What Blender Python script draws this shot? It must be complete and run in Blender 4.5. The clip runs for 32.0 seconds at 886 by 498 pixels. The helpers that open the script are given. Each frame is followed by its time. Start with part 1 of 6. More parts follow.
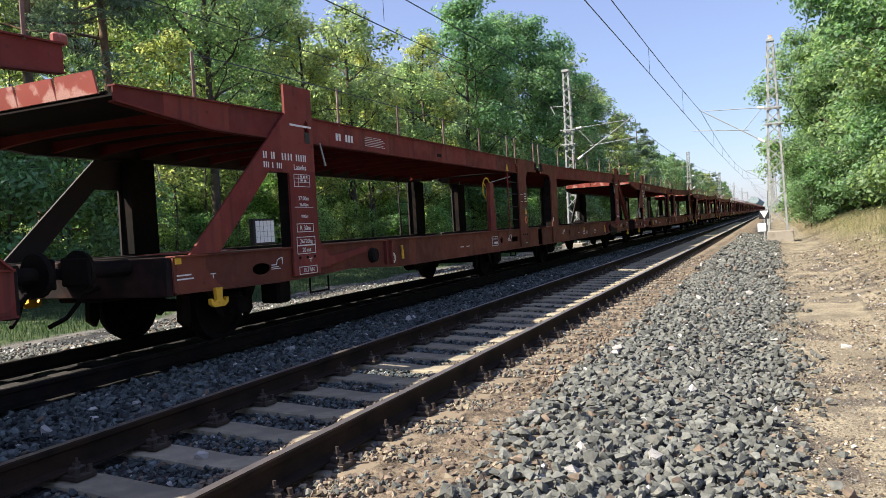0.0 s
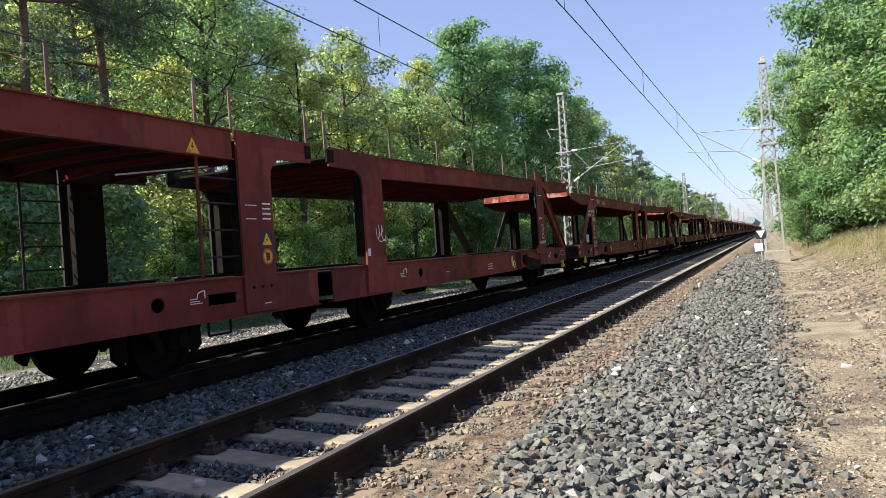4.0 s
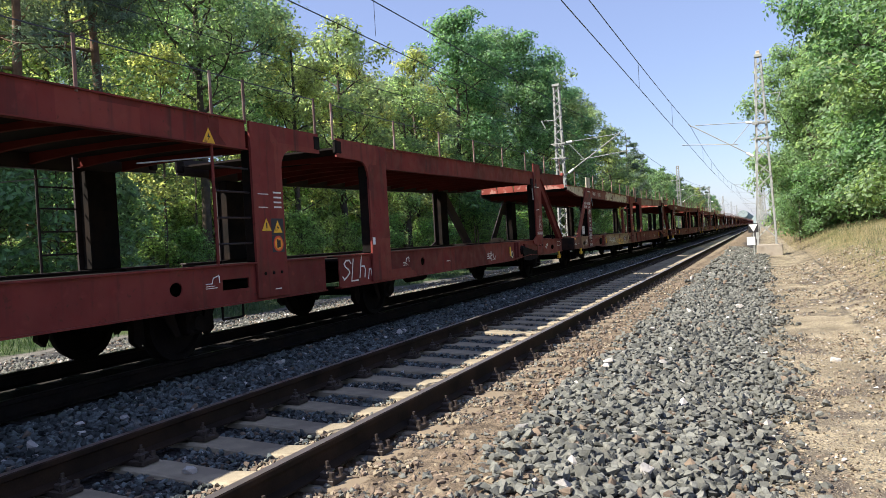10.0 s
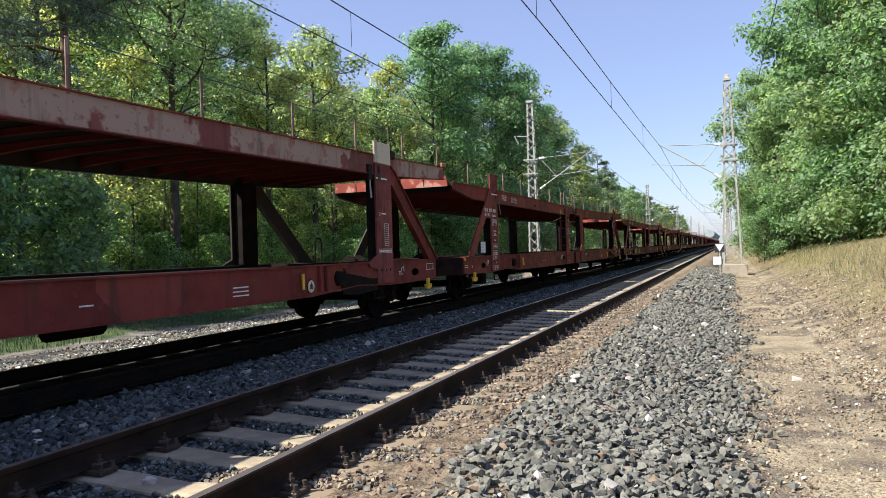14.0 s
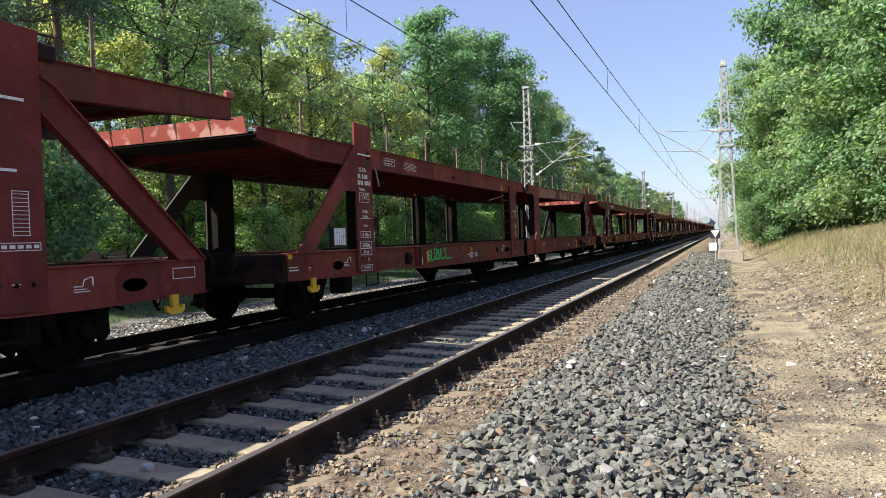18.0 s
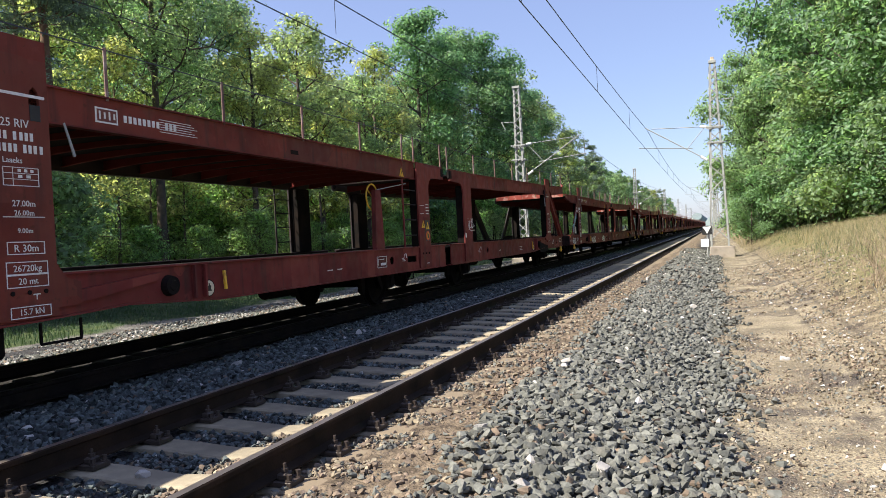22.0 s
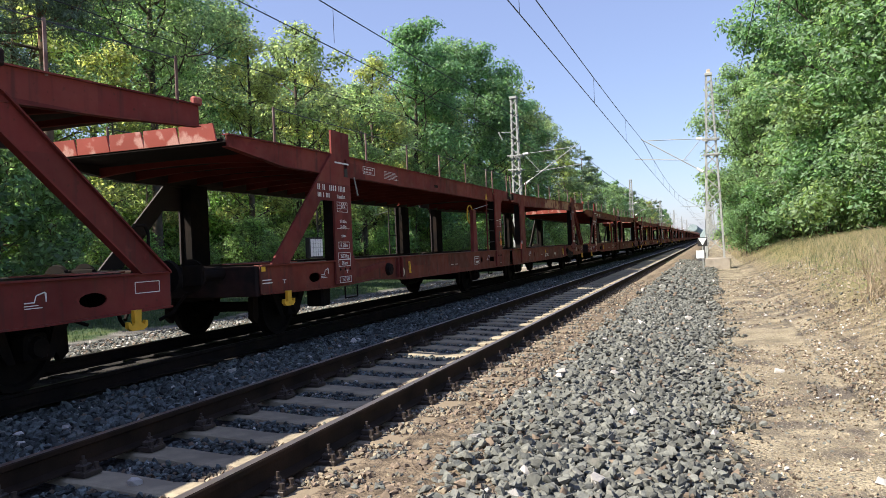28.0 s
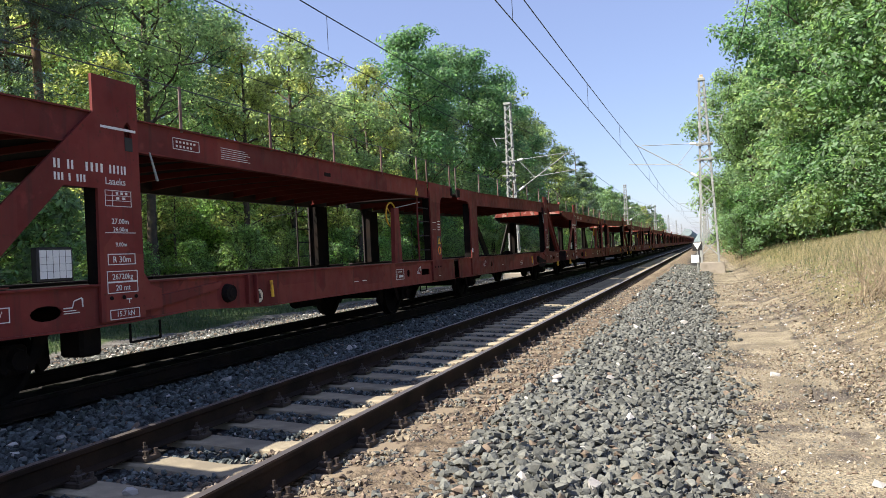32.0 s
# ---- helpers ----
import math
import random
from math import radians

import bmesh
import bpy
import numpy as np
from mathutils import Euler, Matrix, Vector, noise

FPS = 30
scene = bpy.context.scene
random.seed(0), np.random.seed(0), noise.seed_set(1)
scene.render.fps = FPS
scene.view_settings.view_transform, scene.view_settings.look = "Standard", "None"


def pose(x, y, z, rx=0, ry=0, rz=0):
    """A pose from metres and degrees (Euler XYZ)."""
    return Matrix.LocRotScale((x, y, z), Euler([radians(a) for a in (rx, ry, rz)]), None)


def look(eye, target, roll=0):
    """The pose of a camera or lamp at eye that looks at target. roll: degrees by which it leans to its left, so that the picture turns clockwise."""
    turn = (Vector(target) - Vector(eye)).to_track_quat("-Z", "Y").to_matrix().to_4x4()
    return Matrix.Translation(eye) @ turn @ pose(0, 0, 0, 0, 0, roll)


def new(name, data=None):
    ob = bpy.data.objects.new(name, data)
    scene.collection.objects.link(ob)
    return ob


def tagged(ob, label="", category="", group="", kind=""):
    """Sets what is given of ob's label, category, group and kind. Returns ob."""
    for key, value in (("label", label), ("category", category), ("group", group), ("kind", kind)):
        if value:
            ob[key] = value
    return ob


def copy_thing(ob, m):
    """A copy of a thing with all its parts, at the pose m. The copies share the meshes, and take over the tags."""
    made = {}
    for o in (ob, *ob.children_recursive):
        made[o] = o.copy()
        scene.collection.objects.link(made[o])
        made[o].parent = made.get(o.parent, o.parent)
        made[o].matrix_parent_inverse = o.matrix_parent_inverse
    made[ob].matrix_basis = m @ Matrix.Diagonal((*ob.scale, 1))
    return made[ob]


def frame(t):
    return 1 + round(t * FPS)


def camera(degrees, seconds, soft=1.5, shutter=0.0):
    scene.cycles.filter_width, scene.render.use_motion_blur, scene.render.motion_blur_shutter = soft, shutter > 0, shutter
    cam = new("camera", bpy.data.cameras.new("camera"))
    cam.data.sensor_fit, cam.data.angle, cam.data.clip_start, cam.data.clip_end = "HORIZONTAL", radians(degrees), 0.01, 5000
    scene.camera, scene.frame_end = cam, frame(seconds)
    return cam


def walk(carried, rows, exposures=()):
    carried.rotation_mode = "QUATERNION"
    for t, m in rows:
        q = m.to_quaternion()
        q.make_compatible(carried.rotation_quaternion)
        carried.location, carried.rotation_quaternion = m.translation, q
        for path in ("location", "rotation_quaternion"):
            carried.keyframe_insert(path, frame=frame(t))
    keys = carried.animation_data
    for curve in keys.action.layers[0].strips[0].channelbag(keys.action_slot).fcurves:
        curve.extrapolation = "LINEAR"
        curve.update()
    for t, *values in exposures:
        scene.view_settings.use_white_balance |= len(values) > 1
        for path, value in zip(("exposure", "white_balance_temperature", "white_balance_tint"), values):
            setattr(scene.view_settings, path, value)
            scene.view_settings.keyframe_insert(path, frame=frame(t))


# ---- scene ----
EYE = Vector((0.0, 0.0, 1.204))
cam = camera(63.17, 32.0, soft=0.6)

# time, turn to the left of the track, pitch, lean
VIEW = [
    (0, 24.68, -1.70, -3.30), (0.5, 24.17, -1.39, -3.20), (1, 24.11, -1.00, -3.57), (1.5, 23.99, -0.83, -4.01), (2, 24.34, -0.53, -3.99),
    (2.5, 24.26, 0.10, -3.57), (3, 24.23, 0.03, -3.96), (3.5, 24.40, 0.04, -3.87), (5.5, 24.23, 0.43, -4.04), (6, 24.33, 0.37, -3.93),
    (6.5, 24.38, 0.39, -3.93), (7, 23.94, -0.09, -3.89), (7.5, 24.15, -0.15, -4.08), (8, 24.31, -0.02, -3.95), (8.5, 24.55, -0.26, -3.69),
    (9, 24.28, -0.48, -3.62), (9.5, 24.31, -0.63, -3.36), (10, 23.91, -0.69, -3.24), (10.5, 23.73, -1.14, -2.41), (11, 23.63, -0.94, -2.59),
    (11.5, 23.77, -0.78, -2.91), (12, 23.23, -0.60, -2.85), (12.5, 23.08, -0.66, -2.43), (13, 23.02, 0.52, -2.29), (13.5, 22.89, 0.50, -2.25),
    (14, 21.56, 0.21, -1.84), (14.5, 21.71, -0.23, -1.58), (16.5, 21.44, -0.76, -1.79), (17, 21.02, -0.76, -2.07), (17.5, 20.92, -0.86, -1.89),
    (18, 21.29, -0.87, -1.94), (18.5, 21.26, -1.26, -2.19), (19, 21.44, -1.04, -2.52), (19.5, 21.16, -0.68, -2.22), (20, 21.18, -0.51, -2.29),
    (20.5, 21.15, -0.44, -2.60), (21, 20.32, -1.05, -2.48), (21.5, 20.58, -0.66, -2.71), (22, 20.73, -0.83, -2.93), (22.5, 21.03, -0.57, -3.01),
    (23, 20.68, -0.57, -2.41), (23.5, 20.77, -0.96, -2.61), (24, 20.80, -1.05, -2.75), (24.5, 20.96, -0.73, -2.64), (25, 20.85, -0.28, -2.74),
    (25.5, 20.27, 0.16, -2.96), (26, 20.12, 0.33, -2.95), (26.5, 20.14, 0.22, -2.65), (28.5, 20.38, -0.16, -2.38), (29, 20.18, 0.22, -2.64),
    (29.5, 19.92, 0.78, -2.67), (30, 20.11, 0.71, -2.38), (30.5, 20.15, 0.40, -2.42), (31, 19.93, 0.46, -2.54), (31.5, 19.89, 0.46, -2.64),
    (32, 19.98, 0.36, -2.81),
]

def view(yaw, pitch, roll):
    a, p = radians(yaw), radians(pitch)
    ahead = Vector((-math.sin(a) * math.cos(p), math.cos(a) * math.cos(p), math.sin(p)))
    return look(EYE, EYE + ahead, roll)


walk(cam, [(t, view(a, p, r)) for t, a, p, r in VIEW])

# ---- light ----
SUN = Vector((-2.20, -1.75, 2.93)).normalized()
world = bpy.data.worlds.new("world")
scene.world = world
world.use_nodes = True
wn, wl = world.node_tree.nodes, world.node_tree.links
sky = wn.new("ShaderNodeTexSky")
sky.sky_type = "NISHITA"
sky.sun_disc = False
sky.sun_elevation = math.asin(SUN.z)
sky.sun_rotation = math.atan2(SUN.x, SUN.y)
sky.air_density, sky.dust_density, sky.ozone_density = 1.0, 0.7, 3.0
haze = wn.new("ShaderNodeMix")
haze.data_type, haze.blend_type = "RGBA", "MIX"
haze.inputs["Factor"].default_value = 0.25
haze.inputs["B"].default_value = (4.7, 5.0, 9.3, 1.0)
wl.new(sky.outputs["Color"], haze.inputs["A"])
wl.new(haze.outputs["Result"], wn["Background"].inputs["Color"])
wn["Background"].inputs["Strength"].default_value = 0.0725
sun_data = bpy.data.lights.new("sun", "SUN")
sun_data.energy, sun_data.angle, sun_data.color = 5.0, radians(0.55), (1.0, 0.93, 0.82)
sun = new("sun", sun_data)
sun.matrix_world = look(SUN * 100, (0, 0, 0))
scene.view_settings.exposure = 1.18

# ---- materials ----
def mat(name, color, rough=0.8, metal=0.0, vary=0.25, scale=6.0, bump=0.0, fine=60.0, second=None, spot=3.0,
        lo=0.45, hi=0.6, rnd=0.0, island=False, coords="Object", spec=0.5):
    """A surface with two scales of variation, an optional second colour in patches, and fine relief."""
    m = bpy.data.materials.new(name)
    m.use_nodes = True
    n, l = m.node_tree.nodes, m.node_tree.links
    b = n["Principled BSDF"]
    b.inputs["Roughness"].default_value, b.inputs["Metallic"].default_value = rough, metal
    b.inputs["Specular IOR Level"].default_value = spec
    tc = n.new("ShaderNodeTexCoord")

    def noise_tex(s, detail=4.0):
        t = n.new("ShaderNodeTexNoise")
        t.inputs["Scale"].default_value, t.inputs["Detail"].default_value = s, detail
        l.new(tc.outputs[coords], t.inputs["Vector"])
        return t

    def mixed(a, bcol, fac, blend="MIX"):
        x = n.new("ShaderNodeMix")
        x.data_type, x.blend_type = "RGBA", blend
        for sock, v in ((x.inputs["A"], a), (x.inputs["B"], bcol), (x.inputs["Factor"], fac)):
            if isinstance(v, bpy.types.NodeSocket):
                l.new(v, sock)
            elif isinstance(v, (int, float)):
                sock.default_value = v
            else:
                sock.default_value = (*v, 1.0)
        return x.outputs["Result"]

    def ramp(src, a, c):
        r = n.new("ShaderNodeMapRange")
        r.inputs["From Min"].default_value, r.inputs["From Max"].default_value = a, c
        l.new(src, r.inputs["Value"])
        return r.outputs["Result"]

    dark = tuple(c * (1 - vary) for c in color)
    light = tuple(min(1.0, c * (1 + vary)) for c in color)
    col = mixed(dark, light, ramp(noise_tex(scale).outputs["Fac"], 0.3, 0.7))
    if second is not None:
        col = mixed(col, second, ramp(noise_tex(spot, 6.0).outputs["Fac"], lo, hi))
    grain = noise_tex(fine, 3.0)
    col = mixed(col, tuple(c * (1 - vary) for c in color), ramp(grain.outputs["Fac"], 0.5, 0.95))
    if rnd > 0:
        if island:
            info = n.new("ShaderNodeNewGeometry").outputs["Random Per Island"]
        else:
            info = n.new("ShaderNodeObjectInfo").outputs["Random"]
        hsv = n.new("ShaderNodeHueSaturation")
        v = n.new("ShaderNodeMapRange")
        v.inputs["To Min"].default_value, v.inputs["To Max"].default_value = 1 - rnd, 1 + rnd
        l.new(info, v.inputs["Value"])
        l.new(v.outputs["Result"], hsv.inputs["Value"])
        l.new(col, hsv.inputs["Color"])
        col = hsv.outputs["Color"]
    l.new(col, b.inputs["Base Color"])
    if bump > 0:
        bp = n.new("ShaderNodeBump")
        bp.inputs["Strength"].default_value, bp.inputs["Distance"].default_value = 0.6, bump
        l.new(grain.outputs["Fac"], bp.inputs["Height"])
        l.new(bp.outputs["Normal"], b.inputs["Normal"])
    return m


def leaf_mat(name, color, glow, rnd=0.4, thru=0.58):
    """Leaves: matt above, and letting light through."""
    m = bpy.data.materials.new(name)
    m.use_nodes = True
    n, l = m.node_tree.nodes, m.node_tree.links
    b = n["Principled BSDF"]
    b.inputs["Roughness"].default_value = 0.5
    b.inputs["Specular IOR Level"].default_value = 0.45
    geo = n.new("ShaderNodeNewGeometry")
    obj = n.new("ShaderNodeObjectInfo")
    hs = []
    for base in (color, glow):
        h = n.new("ShaderNodeHueSaturation")
        h.inputs["Color"].default_value = (*base, 1)
        v = n.new("ShaderNodeMapRange")
        v.inputs["To Min"].default_value, v.inputs["To Max"].default_value = 1 - rnd, 1 + rnd
        l.new(geo.outputs["Random Per Island"], v.inputs["Value"])
        l.new(v.outputs["Result"], h.inputs["Value"])
        u = n.new("ShaderNodeMapRange")
        u.inputs["To Min"].default_value, u.inputs["To Max"].default_value = 0.482, 0.518
        l.new(obj.outputs["Random"], u.inputs["Value"])
        l.new(u.outputs["Result"], h.inputs["Hue"])
        hs.append(h)
    l.new(hs[0].outputs["Color"], b.inputs["Base Color"])
    tr = n.new("ShaderNodeBsdfTranslucent")
    l.new(hs[1].outputs["Color"], tr.inputs["Color"])
    mx = n.new("ShaderNodeMixShader")
    mx.inputs["Fac"].default_value = thru
    l.new(b.outputs["BSDF"], mx.inputs[1])
    l.new(tr.outputs["BSDF"], mx.inputs[2])
    l.new(mx.outputs["Shader"], n["Material Output"].inputs["Surface"])
    return m


def paint_mat(name, base, patch, other, dirt=(0.035, 0.022, 0.018), low=None, cuts=(), high=None):
    """Wagon paint: squared repaint patches, run-down dirt, rust spots; optional second colour within cuts along the wagon or above a height."""
    m = bpy.data.materials.new(name)
    m.use_nodes = True
    n, l = m.node_tree.nodes, m.node_tree.links
    b = n["Principled BSDF"]
    tc, info = n.new("ShaderNodeTexCoord"), n.new("ShaderNodeObjectInfo")
    off = n.new("ShaderNodeVectorMath")
    off.operation = "MULTIPLY_ADD"
    l.new(info.outputs["Random"], off.inputs[0])
    off.inputs[1].default_value = (37.0, 71.0, 53.0)
    l.new(tc.outputs["Object"], off.inputs[2])

    def scaled(sx, sy, sz):
        x = n.new("ShaderNodeVectorMath")
        x.operation = "MULTIPLY"
        l.new(off.outputs["Vector"], x.inputs[0])
        x.inputs[1].default_value = (sx, sy, sz)
        return x.outputs["Vector"]

    def nz(vec, s, d=4.0):
        t = n.new("ShaderNodeTexNoise")
        t.inputs["Scale"].default_value, t.inputs["Detail"].default_value = s, d
        l.new(vec, t.inputs["Vector"])
        return t.outputs["Fac"]

    def rng(src, a, c, top=1.0):
        r = n.new("ShaderNodeMapRange")
        r.inputs["From Min"].default_value, r.inputs["From Max"].default_value, r.inputs["To Max"].default_value = a, c, top
        l.new(src, r.inputs["Value"])
        return r.outputs["Result"]

    def mx(a, c, f):
        x = n.new("ShaderNodeMix")
        x.data_type = "RGBA"
        for sock, v in ((x.inputs["A"], a), (x.inputs["B"], c), (x.inputs["Factor"], f)):
            if isinstance(v, bpy.types.NodeSocket):
                l.new(v, sock)
            else:
                sock.default_value = (*v, 1.0)
        return x.outputs["Result"]

    full = scaled(1, 1, 1)
    col = mx(base, tuple(c * 0.66 for c in base), rng(nz(full, 1.1, 7.0), 0.42, 0.6))
    vor = n.new("ShaderNodeTexVoronoi")
    vor.distance, vor.inputs["Scale"].default_value, vor.inputs["Randomness"].default_value = "CHEBYCHEV", 1.0, 0.7
    l.new(scaled(0.01, 0.85, 0.9), vor.inputs["Vector"])
    sep = n.new("ShaderNodeSeparateColor")
    l.new(vor.outputs["Color"], sep.inputs["Color"])
    col = mx(col, patch, rng(sep.outputs["Red"], 0.66, 0.67, 0.75))
    col = mx(col, other, rng(sep.outputs["Green"], 0.8, 0.81, 0.7))
    sx = n.new("ShaderNodeSeparateXYZ")
    l.new(tc.outputs["Object"], sx.inputs["Vector"])
    worn = nz(full, 3.5, 8.0)
    if low is not None:
        for y0, y1 in cuts:
            shift = n.new("ShaderNodeMath")
            shift.operation = "MULTIPLY_ADD"
            l.new(worn, shift.inputs[0])
            shift.inputs[1].default_value = 1.6
            l.new(sx.outputs["Y"], shift.inputs[2])
            at = shift.outputs["Value"]
            a, c = rng(at, y0 + 0.8, y0 + 0.9), rng(at, y1 + 0.8, y1 + 0.9)
            d = n.new("ShaderNodeMath")
            d.operation = "SUBTRACT"
            l.new(a, d.inputs[0])
            l.new(c, d.inputs[1])
            e = n.new("ShaderNodeMath")
            e.operation = "MULTIPLY"
            l.new(d.outputs["Value"], e.inputs[0])
            l.new(rng(worn, 0.62, 0.55), e.inputs[1])
            col = mx(col, low, e.outputs["Value"])
        if high is not None:
            col = mx(col, low, rng(sx.outputs["Z"], high, high + 0.02))
    col = mx(col, dirt, rng(nz(scaled(5, 5, 0.5), 1.6, 6.0), 0.55, 0.78, 0.75))
    col = mx(col, (0.07, 0.026, 0.014), rng(nz(full, 16.0, 6.0), 0.63, 0.71, 0.55))
    col = mx(col, tuple(min(1.0, c * 1.45 + 0.012) for c in base), rng(nz(full, 7.0, 8.0), 0.62, 0.74, 0.35))
    l.new(col, b.inputs["Base Color"])
    sheen = n.new("ShaderNodeMapRange")
    sheen.inputs["From Min"].default_value, sheen.inputs["From Max"].default_value = 0.3, 0.75
    sheen.inputs["To Min"].default_value, sheen.inputs["To Max"].default_value = 0.55, 0.9
    l.new(nz(full, 5.0, 5.0), sheen.inputs["Value"])
    l.new(sheen.outputs["Result"], b.inputs["Roughness"])
    b.inputs["Specular IOR Level"].default_value = 0.25
    bp = n.new("ShaderNodeBump")
    bp.inputs["Strength"].default_value, bp.inputs["Distance"].default_value = 0.35, 0.004
    l.new(nz(full, 9.0, 6.0), bp.inputs["Height"])
    l.new(bp.outputs["Normal"], b.inputs["Normal"])
    return m


RED = paint_mat("oxide_red_paint", (0.182, 0.032, 0.026), (0.215, 0.046, 0.034), (0.115, 0.023, 0.019))
BROWN = paint_mat("brown_red_paint", (0.15, 0.041, 0.024), (0.175, 0.05, 0.029), (0.10, 0.03, 0.02))
PINKISH = paint_mat("faded_rose_paint", (0.22, 0.075, 0.065), (0.30, 0.15, 0.12), (0.17, 0.05, 0.045), low=(0.34, 0.24, 0.19), cuts=((2.0, 5.5), (6.2, 9.0), (11.0, 13.0)))
CREAMRED = paint_mat("cream_and_red_paint", (0.21, 0.06, 0.05), (0.25, 0.09, 0.07), (0.16, 0.05, 0.045), low=(0.60, 0.52, 0.38), cuts=((-13.4, -11.2), (-7.2, -2.45)))
CREAMTOP = paint_mat("red_post_with_cream_top", (0.20, 0.05, 0.045), (0.23, 0.06, 0.05), (0.17, 0.045, 0.04), low=(0.56, 0.50, 0.38), high=2.74)
TANBEAM = paint_mat("tan_worn_paint", (0.24, 0.10, 0.07), (0.36, 0.24, 0.16), (0.2, 0.06, 0.045), low=(0.38, 0.27, 0.17), cuts=((-7.5, -2.4), (0.0, 0.6)))
TANRUST = paint_mat("red_paint_worn_to_tan", (0.19, 0.035, 0.027), (0.24, 0.08, 0.05), (0.12, 0.035, 0.025), low=(0.42, 0.23, 0.14), cuts=((4.9, 7.4), (8.2, 9.4), (10.7, 11.9)))
BEIGE = paint_mat("beige_faded_paint", (0.16, 0.045, 0.036), (0.2, 0.07, 0.05), (0.12, 0.04, 0.03), low=(0.36, 0.19, 0.14), cuts=((1.0, 4.2), (4.9, 9.3)))
WARM = paint_mat("warm_brown_paint", (0.175, 0.036, 0.023), (0.15, 0.04, 0.026), (0.10, 0.028, 0.02))
REDPATCH = mat("repaired_red_paint", (0.24, 0.06, 0.033), 0.55, 0, 0.15, 0.9, 0.001, 90, (0.16, 0.04, 0.03), 0.8, 0.5, 0.6, rnd=0.1)
FLAP = mat("worn_red_flap_paint", (0.33, 0.07, 0.05), 0.55, 0, 0.2, 2.0, 0.001, 90, (0.55, 0.3, 0.25), 4.0, 0.52, 0.6)
CREAM = mat("cream_paint", (0.62, 0.55, 0.40), 0.6, 0, 0.15, 1.0, 0.001, 80, (0.3, 0.2, 0.14), 3.0, 0.56, 0.7)
# near-black albedo puts shade under and between the decks
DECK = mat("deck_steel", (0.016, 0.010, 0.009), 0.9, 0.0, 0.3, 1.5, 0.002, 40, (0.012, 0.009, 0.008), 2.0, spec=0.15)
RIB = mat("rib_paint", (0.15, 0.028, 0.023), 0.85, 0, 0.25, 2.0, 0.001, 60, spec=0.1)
STAKE = mat("weathered_stanchion_paint", (0.15, 0.085, 0.068), 0.7, 0, 0.3, 8.0, 0.001, 80, (0.24, 0.185, 0.155), 5.0, 0.5, 0.62, rnd=0.35)
NAVY = mat("dark_blue_sign_paint", (0.012, 0.014, 0.03), 0.5, 0, 0.1, 20.0)
ENDM = mat("sooty_brown_paint", (0.035, 0.017, 0.014), 0.85, 0, 0.4, 4.0, 0.002, 50, (0.015, 0.011, 0.01), 2.5, spec=0.2)
# inner-side paint: grime, with the shade inside the wagon put into its colour
SHADEGRIME = mat("shaded_grimy_paint", (0.022, 0.011, 0.010), 0.7, 0, 0.3, 3.0, 0.001, 60, (0.02, 0.014, 0.012), 2.0)
# this near-black holds grime and the deep shade under the wagons
IRON = mat("grimy_iron", (0.010, 0.008, 0.007), 0.9, 0.1, 0.4, 5.0, 0.002, 60, (0.018, 0.012, 0.009), 3.0, spec=0.15)
WHEELM = mat("wheel_steel", (0.010, 0.008, 0.007), 0.85, 0.2, 0.3, 6.0, 0.001, 60, spec=0.15)
BRIGHT = mat("worn_bright_steel", (0.36, 0.31, 0.27), 0.42, 0.9, 0.1, 8.0, 0.0, 60)
RAILSIDE = mat("rusty_rail", (0.019, 0.0125, 0.0085), 0.85, 0.0, 0.4, 4.0, 0.002, 70, (0.032, 0.019, 0.012), 2.5, spec=0.15)
CLIP = mat("fastening_iron", (0.05, 0.036, 0.028), 0.6, 0.2, 0.35, 20.0, 0.001, 90)
YELLOW = mat("yellow_paint", (0.75, 0.42, 0.03), 0.5, 0, 0.15, 6.0, 0.0, 60, (0.3, 0.14, 0.03), 9.0, 0.6, 0.7)
WHITE = mat("white_lettering", (0.72, 0.70, 0.66), 0.6, 0, 0.12, 30.0, 0.0, 200)
BLACKP = mat("black_paint", (0.018, 0.017, 0.016), 0.6, 0, 0.2, 10.0)
GREENP = mat("green_spray", (0.03, 0.45, 0.12), 0.6, 0, 0.1, 20.0)
BLUEP = mat("pale_blue_spray", (0.25, 0.5, 0.62), 0.6, 0, 0.1, 20.0)
REDSIGN = mat("red_sign_paint", (0.6, 0.06, 0.03), 0.5, 0, 0.1, 20.0)
ORANGE = mat("orange_sign_paint", (0.8, 0.3, 0.03), 0.5, 0, 0.1, 20.0)
CONCRETE = mat("sleeper_concrete", (0.315, 0.268, 0.190), 0.9, 0, 0.25, 7.0, 0.004, 130, (0.221, 0.189, 0.139), 2.6, 0.48, 0.64, rnd=0.12, spec=0.15)
BLOCKM = mat("foundation_concrete", (0.328, 0.287, 0.234), 0.9, 0, 0.12, 4.0, 0.004, 60, (0.246, 0.209, 0.164), 2.0)
DARKSTONE = mat("dark_ballast_stone", (0.072, 0.086, 0.084), 0.75, 0, 0.4, 14.0, 0.006, 90, (0.12, 0.115, 0.10), 9.0, 0.58, 0.7, rnd=0.8, island=True, spec=0.4)
STONE = mat("ballast_stone", (0.128, 0.130, 0.114), 0.85, 0, 0.25, 25.0, 0.008, 70, (0.165, 0.158, 0.135), 14.0, 0.55, 0.68, rnd=0.38, island=True, spec=0.3)
STONEB = mat("brown_ballast_stone", (0.161, 0.120, 0.086), 0.9, 0, 0.28, 30.0, 0.003, 120, rnd=0.4, island=True)
PALE = mat("pale_stone", (0.425, 0.399, 0.365), 0.8, 0, 0.15, 30.0, 0.003, 120, rnd=0.2, island=True)
